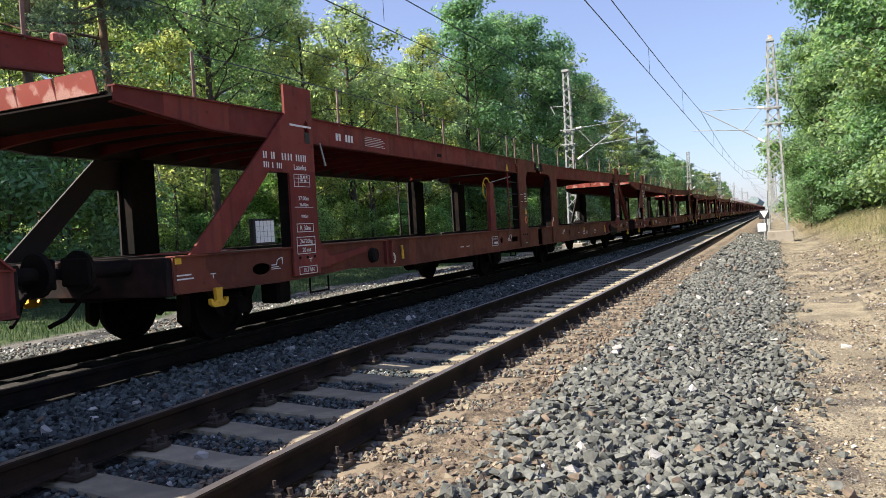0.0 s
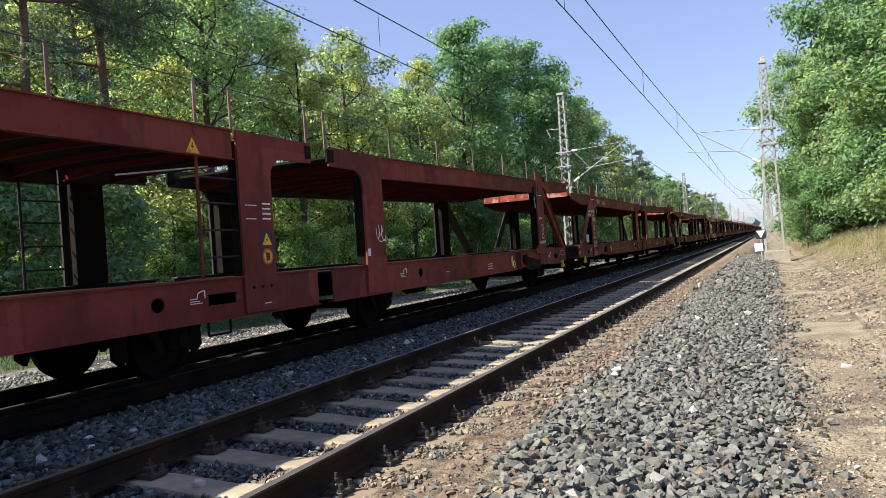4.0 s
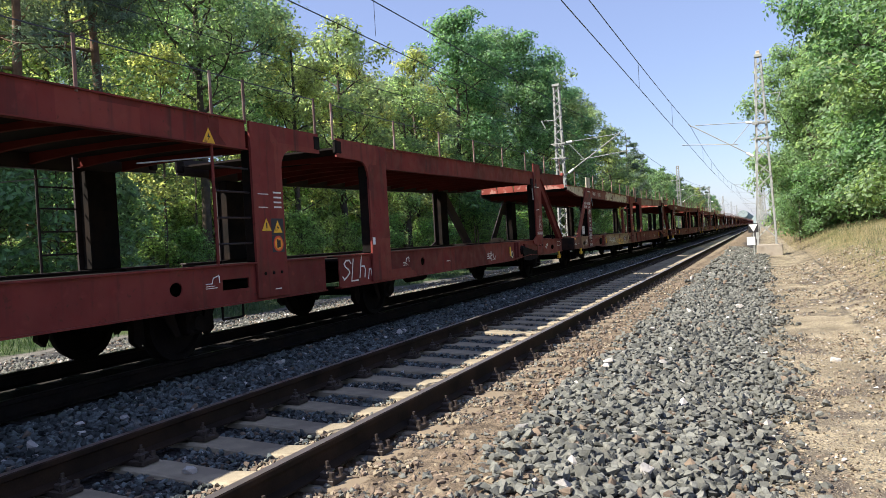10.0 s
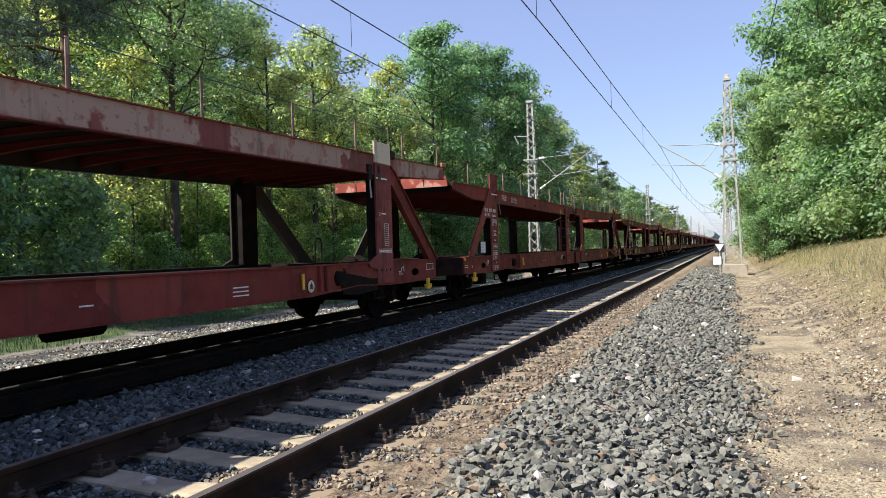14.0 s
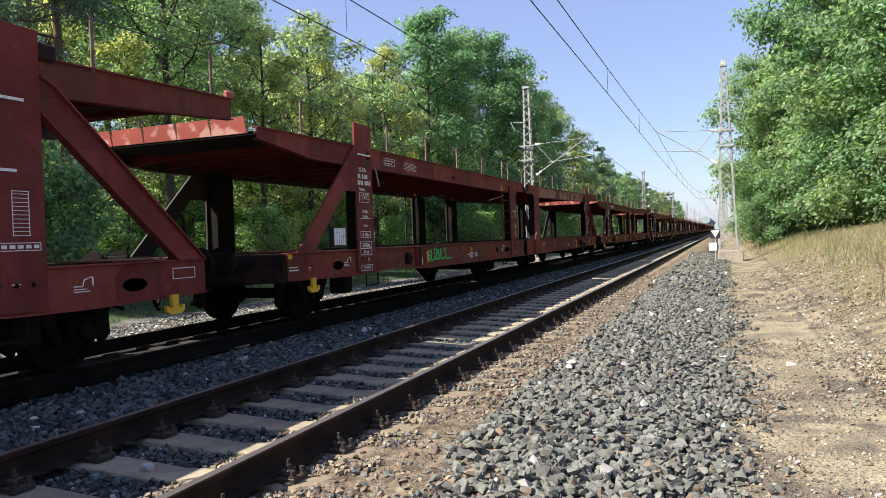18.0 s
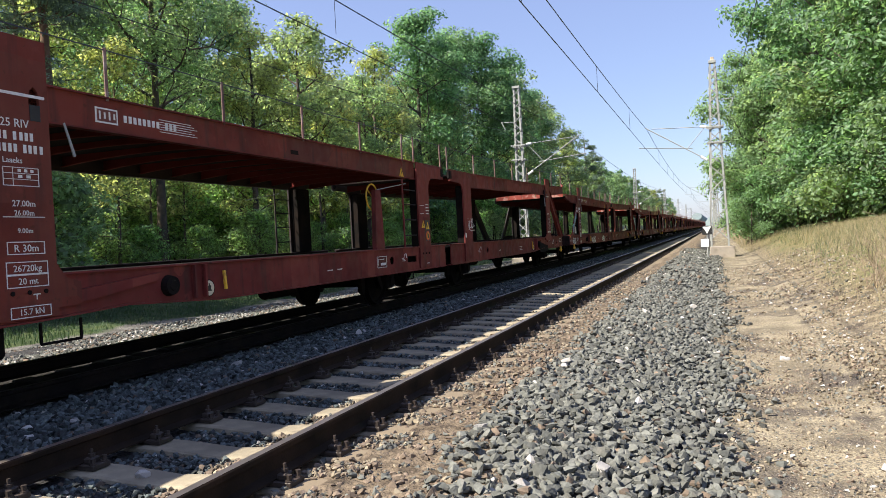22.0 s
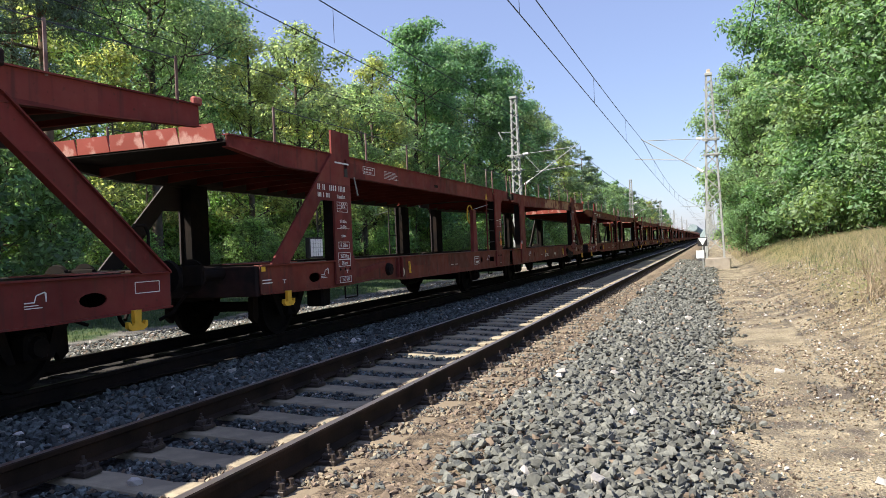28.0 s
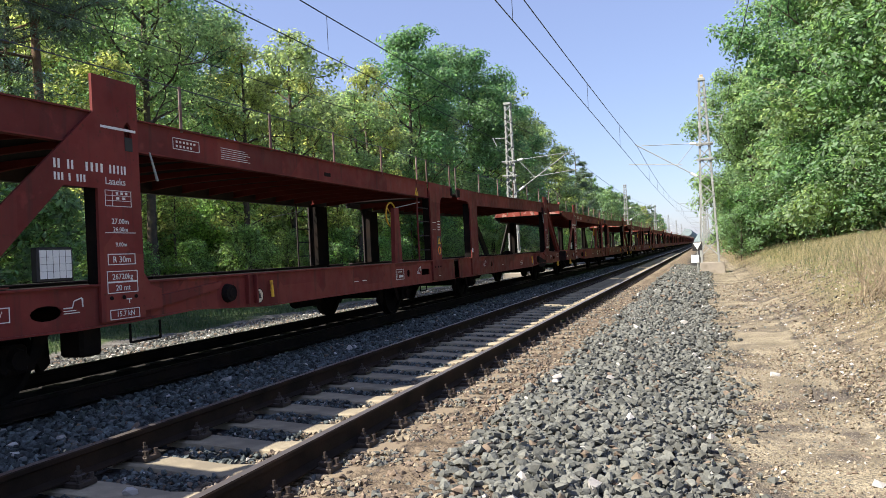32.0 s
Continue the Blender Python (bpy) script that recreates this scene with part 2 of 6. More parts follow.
BARK = mat("bark", (0.10, 0.075, 0.055), 0.95, 0, 0.4, 4.0, 0.02, 14, (0.05, 0.045, 0.035), 3.0)
PINEBARK = mat("pine_bark", (0.20, 0.12, 0.075), 0.95, 0, 0.35, 4.0, 0.02, 12, (0.09, 0.065, 0.05), 2.0)
LEAF = leaf_mat("leaf_green", (0.120, 0.200, 0.105), (0.34, 0.56, 0.19), 0.55, 0.42)
LEAFB = leaf_mat("leaf_yellow_green", (0.17, 0.215, 0.10), (0.66, 0.74, 0.22), 0.55, 0.52)
LEAFU = leaf_mat("understorey_leaf", (0.11, 0.18, 0.10), (0.48, 0.70, 0.20), 0.7, 0.55)
LEAFR = leaf_mat("leaf_fresh_green", (0.14, 0.21, 0.115), (0.50, 0.66, 0.24), 0.55, 0.48)
NEEDLE = leaf_mat("pine_needles", (0.13, 0.18, 0.125), (0.24, 0.33, 0.17), 0.4, 0.35)
DRYLEAF = leaf_mat("dry_grass", (0.37, 0.32, 0.18), (0.36, 0.32, 0.16), 0.4, 0.35)
GRASSM = leaf_mat("green_grass", (0.05, 0.095, 0.04), (0.075, 0.14, 0.04), 0.3, 0.3)
GALV = mat("pale_galvanised_steel", (0.328, 0.336, 0.320), 0.7, 0.1, 0.12, 5.0, 0.0, 50, (0.246, 0.234, 0.205), 6.0, 0.6, 0.75)
WIRE = mat("dark_wire", (0.06, 0.06, 0.065), 0.5, 0.6, 0.1, 20.0)
SIGNW = mat("white_enamel", (0.78, 0.78, 0.76), 0.4, 0, 0.06, 8.0)
GRID = mat("document_white", (0.75, 0.75, 0.73), 0.6, 0, 0.05, 8.0)


def ground_mat():
    """One sheet: gravel and sand, turning to dry grass and to forest soil across the line."""
    m = bpy.data.materials.new("ground_surface")
    m.use_nodes = True
    n, l = m.node_tree.nodes, m.node_tree.links
    b = n["Principled BSDF"]
    b.inputs["Roughness"].default_value = 0.95
    b.inputs["Specular IOR Level"].default_value = 0.2
    tc = n.new("ShaderNodeTexCoord")
    sep = n.new("ShaderNodeSeparateXYZ")
    l.new(tc.outputs["Object"], sep.inputs["Vector"])

    def nz(s, d=5.0):
        t = n.new("ShaderNodeTexNoise")
        t.inputs["Scale"].default_value, t.inputs["Detail"].default_value = s, d
        l.new(tc.outputs["Object"], t.inputs["Vector"])
        return t.outputs["Fac"]

    def rng(src, a, c):
        r = n.new("ShaderNodeMapRange")
        r.inputs["From Min"].default_value, r.inputs["From Max"].default_value = a, c
        l.new(src, r.inputs["Value"])
        return r.outputs["Result"]

    def mth(op, a, c):
        x = n.new("ShaderNodeMath")
        x.operation = op
        for k, v in enumerate((a, c)):
            if isinstance(v, bpy.types.NodeSocket):
                l.new(v, x.inputs[k])
            else:
                x.inputs[k].default_value = v
        return x.outputs["Value"]

    def mx(a, c, f):
        x = n.new("ShaderNodeMix")
        x.data_type = "RGBA"
        for sock, v in ((x.inputs["A"], a), (x.inputs["B"], c), (x.inputs["Factor"], f)):
            if isinstance(v, bpy.types.NodeSocket):
                l.new(v, sock)
            else:
                sock.default_value = (*v, 1.0)
        return x.outputs["Result"]

    wob = mth("ADD", sep.outputs["X"], mth("MULTIPLY", mth("SUBTRACT", nz(0.9), 0.5), 1.6))
    sand = mx((0.199, 0.165, 0.109), (0.336, 0.283, 0.190), rng(nz(1.6, 8.0), 0.4, 0.64))
    sand = mx(sand, (0.093, 0.077, 0.062), rng(nz(1.3, 12.0), 0.52, 0.63))
    sand = mx(sand, (0.124, 0.106, 0.084), rng(nz(48.0, 3.0), 0.53, 0.6))
    sand = mx(sand, (0.410, 0.360, 0.286), rng(nz(95.0, 2.0), 0.62, 0.68))
    # dark ground under the stones: the shade of their gaps is in this colour
    ballast = mx((0.022, 0.022, 0.023), (0.081, 0.077, 0.075), rng(nz(28.0, 3.0), 0.35, 0.7))
    dust = mx((0.092, 0.070, 0.049), (0.218, 0.168, 0.115), rng(nz(9.0, 8.0), 0.36, 0.62))
    bank = mx((0.155, 0.121, 0.077), (0.298, 0.243, 0.155), rng(nz(5.0, 10.0), 0.38, 0.62))
    bank = mx(bank, (0.062, 0.050, 0.037), rng(nz(2.6, 12.0), 0.47, 0.6))
    bank = mx(bank, (0.081, 0.068, 0.050), rng(nz(42.0, 3.0), 0.52, 0.6))
    bank = mx(bank, (0.373, 0.329, 0.261), rng(nz(80.0, 2.0), 0.63, 0.69))
    soil = mx((0.044, 0.034, 0.018), (0.081, 0.075, 0.028), rng(nz(1.5, 6.0), 0.4, 0.6))
    turf = mx((0.037, 0.062, 0.025), (0.075, 0.097, 0.037), rng(nz(2.0, 6.0), 0.4, 0.6))
    lane = mx((0.11, 0.102, 0.09), (0.18, 0.168, 0.148), rng(nz(3.0, 6.0), 0.4, 0.6))
    c = mx(soil, turf, rng(wob, -18.2, -17.4))
    c = mx(c, lane, rng(wob, -12.9, -12.6))
    c = mx(c, ballast, rng(wob, -12.3, -11.9))
    # near-black band under the far track: the train's shade put into the ground
    train_shade = mx((0.016, 0.015, 0.014), (0.035, 0.031, 0.028), rng(nz(30.0, 3.0), 0.35, 0.7))
    c = mx(c, train_shade, rng(wob, -9.0, -8.6))
    c = mx(c, ballast, rng(wob, -5.9, -5.6))
    c = mx(c, dust, rng(wob, -3.45, -3.1))
    c = mx(c, ballast, rng(wob, -1.3, -0.95))
    c = mx(c, sand, rng(wob, -0.35, -0.1))
    c = mx(c, bank, rng(wob, 1.4, 2.0))
    far_grass = mth("MULTIPLY", rng(wob, 2.0, 3.4), rng(mth("ADD", sep.outputs["Y"], mth("MULTIPLY", nz(0.5), 8.0)), 12.0, 19.0))
    c = mx(c, mx((0.186, 0.155, 0.075), (0.124, 0.137, 0.044), rng(nz(0.7, 6.0), 0.4, 0.6)), far_grass)
    c = mx(c, soil, rng(wob, 8.5, 10.0))
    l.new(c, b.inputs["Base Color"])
    bp = n.new("ShaderNodeBump")
    bp.inputs["Strength"].default_value, bp.inputs["Distance"].default_value = 0.9, 0.035
    l.new(nz(40.0, 6.0), bp.inputs["Height"])
    l.new(bp.outputs["Normal"], b.inputs["Normal"])
    return m


GROUND = ground_mat()


# ---- mesh tools ----
class Build:
    """Collects faces for one mesh."""

    def __init__(self):
        self.v, self.f = [], []

    def add(self, verts, faces):
        k = len(self.v)
        self.v += [tuple(p) for p in verts]
        self.f += [tuple(i + k for i in fc) for fc in faces]
        return self

    def box(self, x0, x1, y0, y1, z0, z1, c=0.0):
        """A box; c bevels its edges."""
        if c <= 0:
            v = [(x, y, z) for x in (x0, x1) for y in (y0, y1) for z in (z0, z1)]
            return self.add(v, [(0, 1, 3, 2), (4, 6, 7, 5), (0, 4, 5, 1), (2, 3, 7, 6), (0, 2, 6, 4), (1, 5, 7, 3)])
        bm = bmesh.new()
        bmesh.ops.create_cube(bm, size=1.0)
        for p in bm.verts:
            p.co = Vector(((x0 + x1) / 2 + p.co.x * (x1 - x0), (y0 + y1) / 2 + p.co.y * (y1 - y0), (z0 + z1) / 2 + p.co.z * (z1 - z0)))
        bmesh.ops.bevel(bm, geom=bm.edges[:], offset=c, segments=1, affect="EDGES")
        bm.verts.index_update()
        self.add([p.co for p in bm.verts], [[q.index for q in fc.verts] for fc in bm.faces])
        bm.free()
        return self

    def tube(self, a, b, r, r2=None, n=8, caps=True):
        a, b = Vector(a), Vector(b)
        r2 = r if r2 is None else r2
        q = (b - a).to_track_quat("Z", "Y")
        v = []
        for p, rr in ((a, r), (b, r2)):
            v += [p + q @ Vector((math.cos(2 * math.pi * i / n) * rr, math.sin(2 * math.pi * i / n) * rr, 0)) for i in range(n)]
        f = [(i, (i + 1) % n, n + (i + 1) % n, n + i) for i in range(n)]
        if caps:
            f += [tuple(range(n))[::-1], tuple(range(n, 2 * n))]
        return self.add(v, f)

    def path(self, pts, r, n=6):
        for a, b in zip(pts, pts[1:]):
            self.tube(a, b, r, n=n)
        return self

    def plate(self, outer, x0, x1, holes=()):
        """A plate in the y-z plane with cut-outs, from x0 to x1."""
        loops = [list(outer), *[list(h) for h in holes]]
        flat = [p for lp in loops for p in lp]
        from mathutils import geometry
        tris = geometry.tessellate_polygon([[Vector((p[0], p[1], 0)) for p in lp] for lp in loops])
        m = len(flat)
        v = [(x0, p[0], p[1]) for p in flat] + [(x1, p[0], p[1]) for p in flat]
        f = [tuple(t) for t in tris] + [tuple(i + m for i in t)[::-1] for t in tris]
        k = 0
        for lp in loops:
            c = len(lp)
            f += [(k + i, k + (i + 1) % c, m + k + (i + 1) % c, m + k + i) for i in range(c)]
            k += c
        return self.add(v, f)

    def ribbon(self, x0, x1, pts, lo, hi):
        """A flat strip of that thickness along points in the y-z plane."""
        n = len(pts)
        v = [q for y, z in pts for q in ((x0, y, z + lo), (x1, y, z + lo), (x1, y, z + hi), (x0, y, z + hi))]
        f = [(4 * i + j, 4 * i + (j + 1) % 4, 4 * i + 4 + (j + 1) % 4, 4 * i + 4 + j) for i in range(n - 1) for j in range(4)]
        return self.add(v, f + [(0, 1, 2, 3), tuple(range(4 * n - 4, 4 * n))])

    def lathe(self, prof, axis_x0=0.0, n=20):
        """Turns (radius, x) round the x axis."""
        v = [(x, r * math.cos(2 * math.pi * i / n), r * math.sin(2 * math.pi * i / n)) for r, x in prof for i in range(n)]
        f = []
        for k in range(len(prof) - 1):
            f += [(k * n + i, k * n + (i + 1) % n, (k + 1) * n + (i + 1) % n, (k + 1) * n + i) for i in range(n)]
        f += [tuple(range(n)), tuple(range((len(prof) - 1) * n, len(prof) * n))[::-1]]
        return self.add(v, f)

    def mesh(self, name, *mats, smooth=False):
        me = bpy.data.meshes.new(name)
        me.from_pydata(self.v, [], self.f)
        bm = bmesh.new()
        bm.from_mesh(me)
        bmesh.ops.recalc_face_normals(bm, faces=bm.faces[:])
        bm.to_mesh(me)
        bm.free()
        for x in mats:
            me.materials.append(x)
        if smooth:
            me.polygons.foreach_set("use_smooth", [True] * len(me.polygons))
        return me


def part(name, b, material, parent, label="", smooth=False):
    """One mesh object under a thing or a part."""
    me = b.mesh(name, material, smooth=smooth) if isinstance(b, Build) else b
    ob = new(name, me)
    ob.parent = parent
    if label:
        tagged(ob, label)
    return ob


def thing(name, label, category, m=Matrix(), group="", kind="", b=None, material=None, smooth=False):
    ob = new(name, b.mesh(name, material, smooth=smooth) if b else None)
    ob.matrix_basis = m
    return tagged(ob, label, category, group, kind)


def raw_mesh(name, verts, faces, material, mat_index=None):
    """A mesh from arrays of corners and of equal faces."""
    verts, faces = np.asarray(verts, np.float32), np.asarray(faces, np.int32)
    me = bpy.data.meshes.new(name)
    k = faces.shape[1]
    me.vertices.add(len(verts))
    me.vertices.foreach_set("co", verts.ravel())
    me.loops.add(faces.size)
    me.loops.foreach_set("vertex_index", faces.ravel())
    me.polygons.add(len(faces))
    me.polygons.foreach_set("loop_start", np.arange(0, faces.size, k, dtype=np.int32))
    for x in (material if isinstance(material, (list, tuple)) else [material]):
        me.materials.append(x)
    if mat_index is not None:
        me.polygons.foreach_set("material_index", np.asarray(mat_index, np.int32))
    me.polygons.foreach_set("use_smooth", np.zeros(len(faces), bool))
    me.update(calc_edges=True)
    me.validate()
    return me


# ---- ground ----
PROFILE = [(-400, 1.5), (-60, 0.6), (-30, 0.2), (-20, -0.1), (-16, -0.35), (-13.3, -0.45), (-12.0, -0.5), (-11.0, -0.48), (-9.6, -0.3), (-8.6, -0.22),
           (-5.9, -0.22), (-5.3, -0.19), (-4.65, -0.19), (-4.3, -0.235), (-3.8, -0.255), (-3.31, -0.265), (-2.9, -0.25), (-2.66, -0.232), (-2.5, -0.225), (-2.3, -0.205), (-1.95, -0.19), (-1.5, -0.185), (-1.1, -0.22), (-0.6, -0.34), (-0.15, -0.46), (0.4, -0.5), (1.2, -0.46),
           (1.9, -0.28), (2.8, 0.1), (3.8, 0.45), (5.0, 0.72), (7.0, 0.98), (10, 1.15), (30, 1.3), (400, 2.5)]
PX, PZ = np.array(PROFILE).T


def ground_z(x, y):
    return float(np.interp(x, PX, PZ))


def build_ground():
    xs = np.unique(np.round(np.concatenate([PX, np.arange(-20, 12, 0.25), np.arange(-60, -20, 2), np.arange(12, 60, 3)]), 3))
    ys = np.concatenate([[-300, -120, -60, -30], np.arange(-15, 40, 0.5), np.arange(40, 120, 4), [140, 180, 250, 400, 800, 2500]])
    gx, gy = np.meshgrid(xs, ys)
    z = np.interp(gx, PX, PZ)
    rng = np.random.default_rng(3)
    soft = np.where(gx > 6, 0.06, np.where(gx > 1.2, 0.016, np.where(gx < -11, 0.05, 0.01)))
    z = z + soft * (np.sin(gx * 1.7 + gy * 0.9) + np.sin(gx * 0.6 - gy * 1.3 + 2)) * 0.5 + soft * 0.5 * rng.uniform(-1, 1, gx.shape)
    nx, ny = len(xs), len(ys)
    i = (np.arange(ny - 1)[:, None] * nx + np.arange(nx - 1)[None]).ravel()
    me = raw_mesh("ground", np.stack([gx.ravel(), gy.ravel(), z.ravel()], -1), np.stack([i, i + 1, i + nx + 1, i + nx], -1), GROUND)
    me.polygons.foreach_set("use_smooth", [True] * len(me.polygons))
    return tagged(new("ground", me), "gravel, sandy path and grass ground beside the railway", "ground", kind="structure")


build_ground()
# ---- railway tracks ----
NEAR, FAR = -3.31, -6.98          # centre lines of the two tracks
GAUGE = 1.507                      # between the middles of the rail heads


def rail_mesh(y0, y1):
    prof = [(-0.075, -0.172), (0.075, -0.172), (0.075, -0.16), (0.012, -0.14), (0.009, -0.05), (0.036, -0.037), (0.036, -0.008), (0.028, 0.0),
            (-0.028, 0.0), (-0.036, -0.008), (-0.036, -0.037), (-0.009, -0.05), (-0.012, -0.14), (-0.075, -0.16)]
    ys = [y0, 0, 10, 30, 80, y1]
    v = [(x, y, z) for y in ys for x, z in prof]
    n = len(prof)
    b = Build().add(v, [(k * n + i, k * n + (i + 1) % n, (k + 1) * n + (i + 1) % n, (k + 1) * n + i) for k in range(len(ys) - 1) for i in range(n)]
                    + [tuple(range(n)), tuple(range((len(ys) - 1) * n, len(ys) * n))])
    me = b.mesh("rail", RAILSIDE, BRIGHT)
    for p in me.polygons:
        if p.center.z > -0.003 and p.normal.z > 0.9:
            p.material_index = 1
    return me


RAIL = rail_mesh(-40, 700)


def sleeper_mesh():
    b = Build()
    ys = [(-1.3, 0.0), (-1.0, 0.0), (-0.45, -0.012), (0, -0.04), (0.45, -0.012), (1.0, 0.0), (1.3, 0.0)]
    v = []
    for x, dz in ys:
        for y, z in ((-0.15, -0.34), (-0.128, -0.208 + dz), (-0.112, -0.196 + dz), (0.112, -0.196 + dz), (0.128, -0.208 + dz), (0.15, -0.34)):
            v.append((x, y, z))
    f = [(k * 6 + i, k * 6 + (i + 1) % 6, (k + 1) * 6 + (i + 1) % 6, (k + 1) * 6 + i) for k in range(len(ys) - 1) for i in range(6)]
    f += [tuple(range(6)), tuple(range((len(ys) - 1) * 6, len(ys) * 6))]
    return b.add(v, f).mesh("sleeper", CONCRETE)


SLEEPER = sleeper_mesh()


def caked_ends(m, colour, x0, x1):
    """Brown dirt caked over the sleeper beyond the rail."""
    n, l = m.node_tree.nodes, m.node_tree.links
    b = n["Principled BSDF"]
    old = b.inputs["Base Color"].links[0].from_socket
    tc, sep, nz, edge, mx = (n.new("ShaderNode" + k) for k in ("TexCoord", "SeparateXYZ", "TexNoise", "MapRange", "Mix"))
    nz.inputs["Scale"].default_value, nz.inputs["Detail"].default_value = 9.0, 6.0
    add = n.new("ShaderNodeMath")
    add.operation = "MULTIPLY_ADD"
    l.new(tc.outputs["Object"], sep.inputs["Vector"])
    l.new(tc.outputs["Object"], nz.inputs["Vector"])
    l.new(nz.outputs["Fac"], add.inputs[0])
    add.inputs[1].default_value = 0.3
    l.new(sep.outputs["X"], add.inputs[2])
    edge.inputs["From Min"].default_value, edge.inputs["From Max"].default_value, edge.inputs["To Max"].default_value = x0 + 0.15, x1 + 0.15, 0.92
    l.new(add.outputs["Value"], edge.inputs["Value"])
    mx.data_type = "RGBA"
    l.new(edge.outputs["Result"], mx.inputs["Factor"])
    l.new(old, mx.inputs["A"])
    mx.inputs["B"].default_value = (*colour, 1)
    l.new(mx.outputs["Result"], b.inputs["Base Color"])


caked_ends(CONCRETE, (0.20, 0.157, 0.108), 0.78, 0.92)


# the train's shade is put into the near-black of these sleepers
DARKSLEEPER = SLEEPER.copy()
DARKSLEEPER.materials[0] = mat("shade_dark_sleeper", (0.022, 0.018, 0.015), 0.9, 0, 0.3, 5.0, 0.003, 60)


def fastening_mesh(simple):
    """Ribbed plate, two clips and two pairs of bolts, round one rail."""
    b = Build()
    b.box(-0.19, 0.19, -0.075, 0.075, -0.2, -0.166, 0.004)
    for s in (-1, 1):
        b.box(s * 0.105 - 0.03, s * 0.105 + 0.03, -0.045, 0.045, -0.168, -0.128, 0.008)
        if simple:
            b.tube((s * 0.105, 0, -0.13), (s * 0.105, 0, -0.085), 0.016, n=6)
            b.tube((s * 0.165, 0.045, -0.168), (s * 0.165, 0.045, -0.12), 0.018, n=6)
            continue
        b.tube((s * 0.105, 0, -0.13), (s * 0.105, 0, -0.105), 0.023, n=6)
        b.tube((s * 0.105, 0, -0.105), (s * 0.105, 0, -0.075), 0.011, n=6)
        for y in (-0.048, 0.048):
            b.tube((s * 0.165, y, -0.168), (s * 0.165, y, -0.158), 0.026, n=8)
            b.tube((s * 0.165, y, -0.158), (s * 0.165, y, -0.125), 0.017, n=6)
    return b.mesh("rail_fastening", CLIP)


FAST, FASTS = fastening_mesh(False), fastening_mesh(True)


def build_track(cx, label, first, count, detailed, own=None, steel=None):
    tr = thing("railway_track", label, "railway track", pose(cx, 0, 0))
    for s in (-1, 1):
        r = part("rail", steel or RAIL, None, tr, "rusty steel rail with a bright worn head")
        r.location = (s * GAUGE / 2, 0, 0)
    for k in range(count):
        y = first + 0.6 * k
        sl = part("sleeper", own or SLEEPER, None, tr)
        sl.location = (random.uniform(-0.01, 0.01), y, random.uniform(-0.004, 0.004))
        sl.rotation_euler = (0, 0, random.uniform(-0.006, 0.006))
        if y < detailed:
            for s in (-1, 1):
                fp = part("rail_fastening", FAST if y < 14 else FASTS, None, sl)
                fp.location = (s * GAUGE / 2, 0, 0)


build_track(NEAR, "near track of rusty rails on pale concrete sleepers", 3.625 - 0.6 * 14, 170, 42)
# dark rail copy: the shade under the train is in its colour
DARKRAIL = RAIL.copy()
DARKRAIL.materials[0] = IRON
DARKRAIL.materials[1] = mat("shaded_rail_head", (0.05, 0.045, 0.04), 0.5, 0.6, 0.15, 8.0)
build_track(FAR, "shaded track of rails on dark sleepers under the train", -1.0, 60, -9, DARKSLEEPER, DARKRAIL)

# ---- the train ----
SPAN = 27.0
FIRST, LAST = -1, 24


def train_at(t):
    """Place along the line of the middle of wagon 0."""
    slip = 0.28 * min(1.0, max(0.0, (t - 31.5) / 0.3))
    return 18.13 - slip + t * (-9.33421754 + t * (0.0288716 - 8.03835e-05 * t))


HW = 1.49        # half the wagon's width
LOWT, LOWB = 1.05, 0.62


def oval(y, z, a, b, n=14):
    return [(y + a * math.cos(2 * math.pi * i / n), z + b * math.sin(2 * math.pi * i / n)) for i in range(n)]


def rectangle(y0, y1, z0, z1):
    return [(y0, z0), (y1, z0), (y1, z1), (y0, z1)]


def upper(v):
    """Top of the upper side beam along the wagon."""
    return float(np.interp(v, [-13.3, -10.6, -1.7, 1.7, 10.3, 13.3], [2.70, 2.74, 2.73, 2.73, 2.88, 2.97]))


def side_x(s, out, inn):
    """The two faces of a plate at the wagon's side, given as depths below the outer face."""
    return sorted((s * (HW - out), s * (HW - inn)))


def low_beam(s, e):
    """Lower side beam of one half wagon, from its end to the joint in the middle; e is the end's sign."""
    b = Build()
    top = [(e * 0.18, LOWT), (e * 12.66, LOWT + 0.02)]
    bot = [(e * 12.66, LOWB + 0.06), (e * 11.0, LOWB + 0.03), (e * 10.3, LOWB + 0.04), (e * 9.3, LOWB + 0.08), (e * 7.9, LOWB), (e * 0.18, LOWB - 0.02)]
    holes = [oval(11.62 if e > 0 else -11.28, 0.84, 0.17, 0.07), oval(e * 2.95, 0.85, 0.09, 0.075)]
    if e < 0:
        holes.append(rectangle(-2.25, -1.8, 0.78, 0.9))
    x0, x1 = side_x(s, 0.03, 0.05)
    b.plate(top + bot, x0, x1, holes)
    f0, f1 = side_x(s, -0.005, 0.13)
    b.box(f0, f1, *sorted((e * 0.18, e * 12.66)), LOWT, LOWT + 0.022, 0.004)
    b.ribbon(*side_x(s, 0.0, 0.13), bot, 0.0, 0.018)
    for y in (1.0, 3.6, 5.2, 6.8, 11.0, 12.4):
        i0, i1 = side_x(s, 0.05, 0.13)
        b.box(i0, i1, e * y - 0.008, e * y + 0.008, LOWB + 0.06, LOWT)
    return b


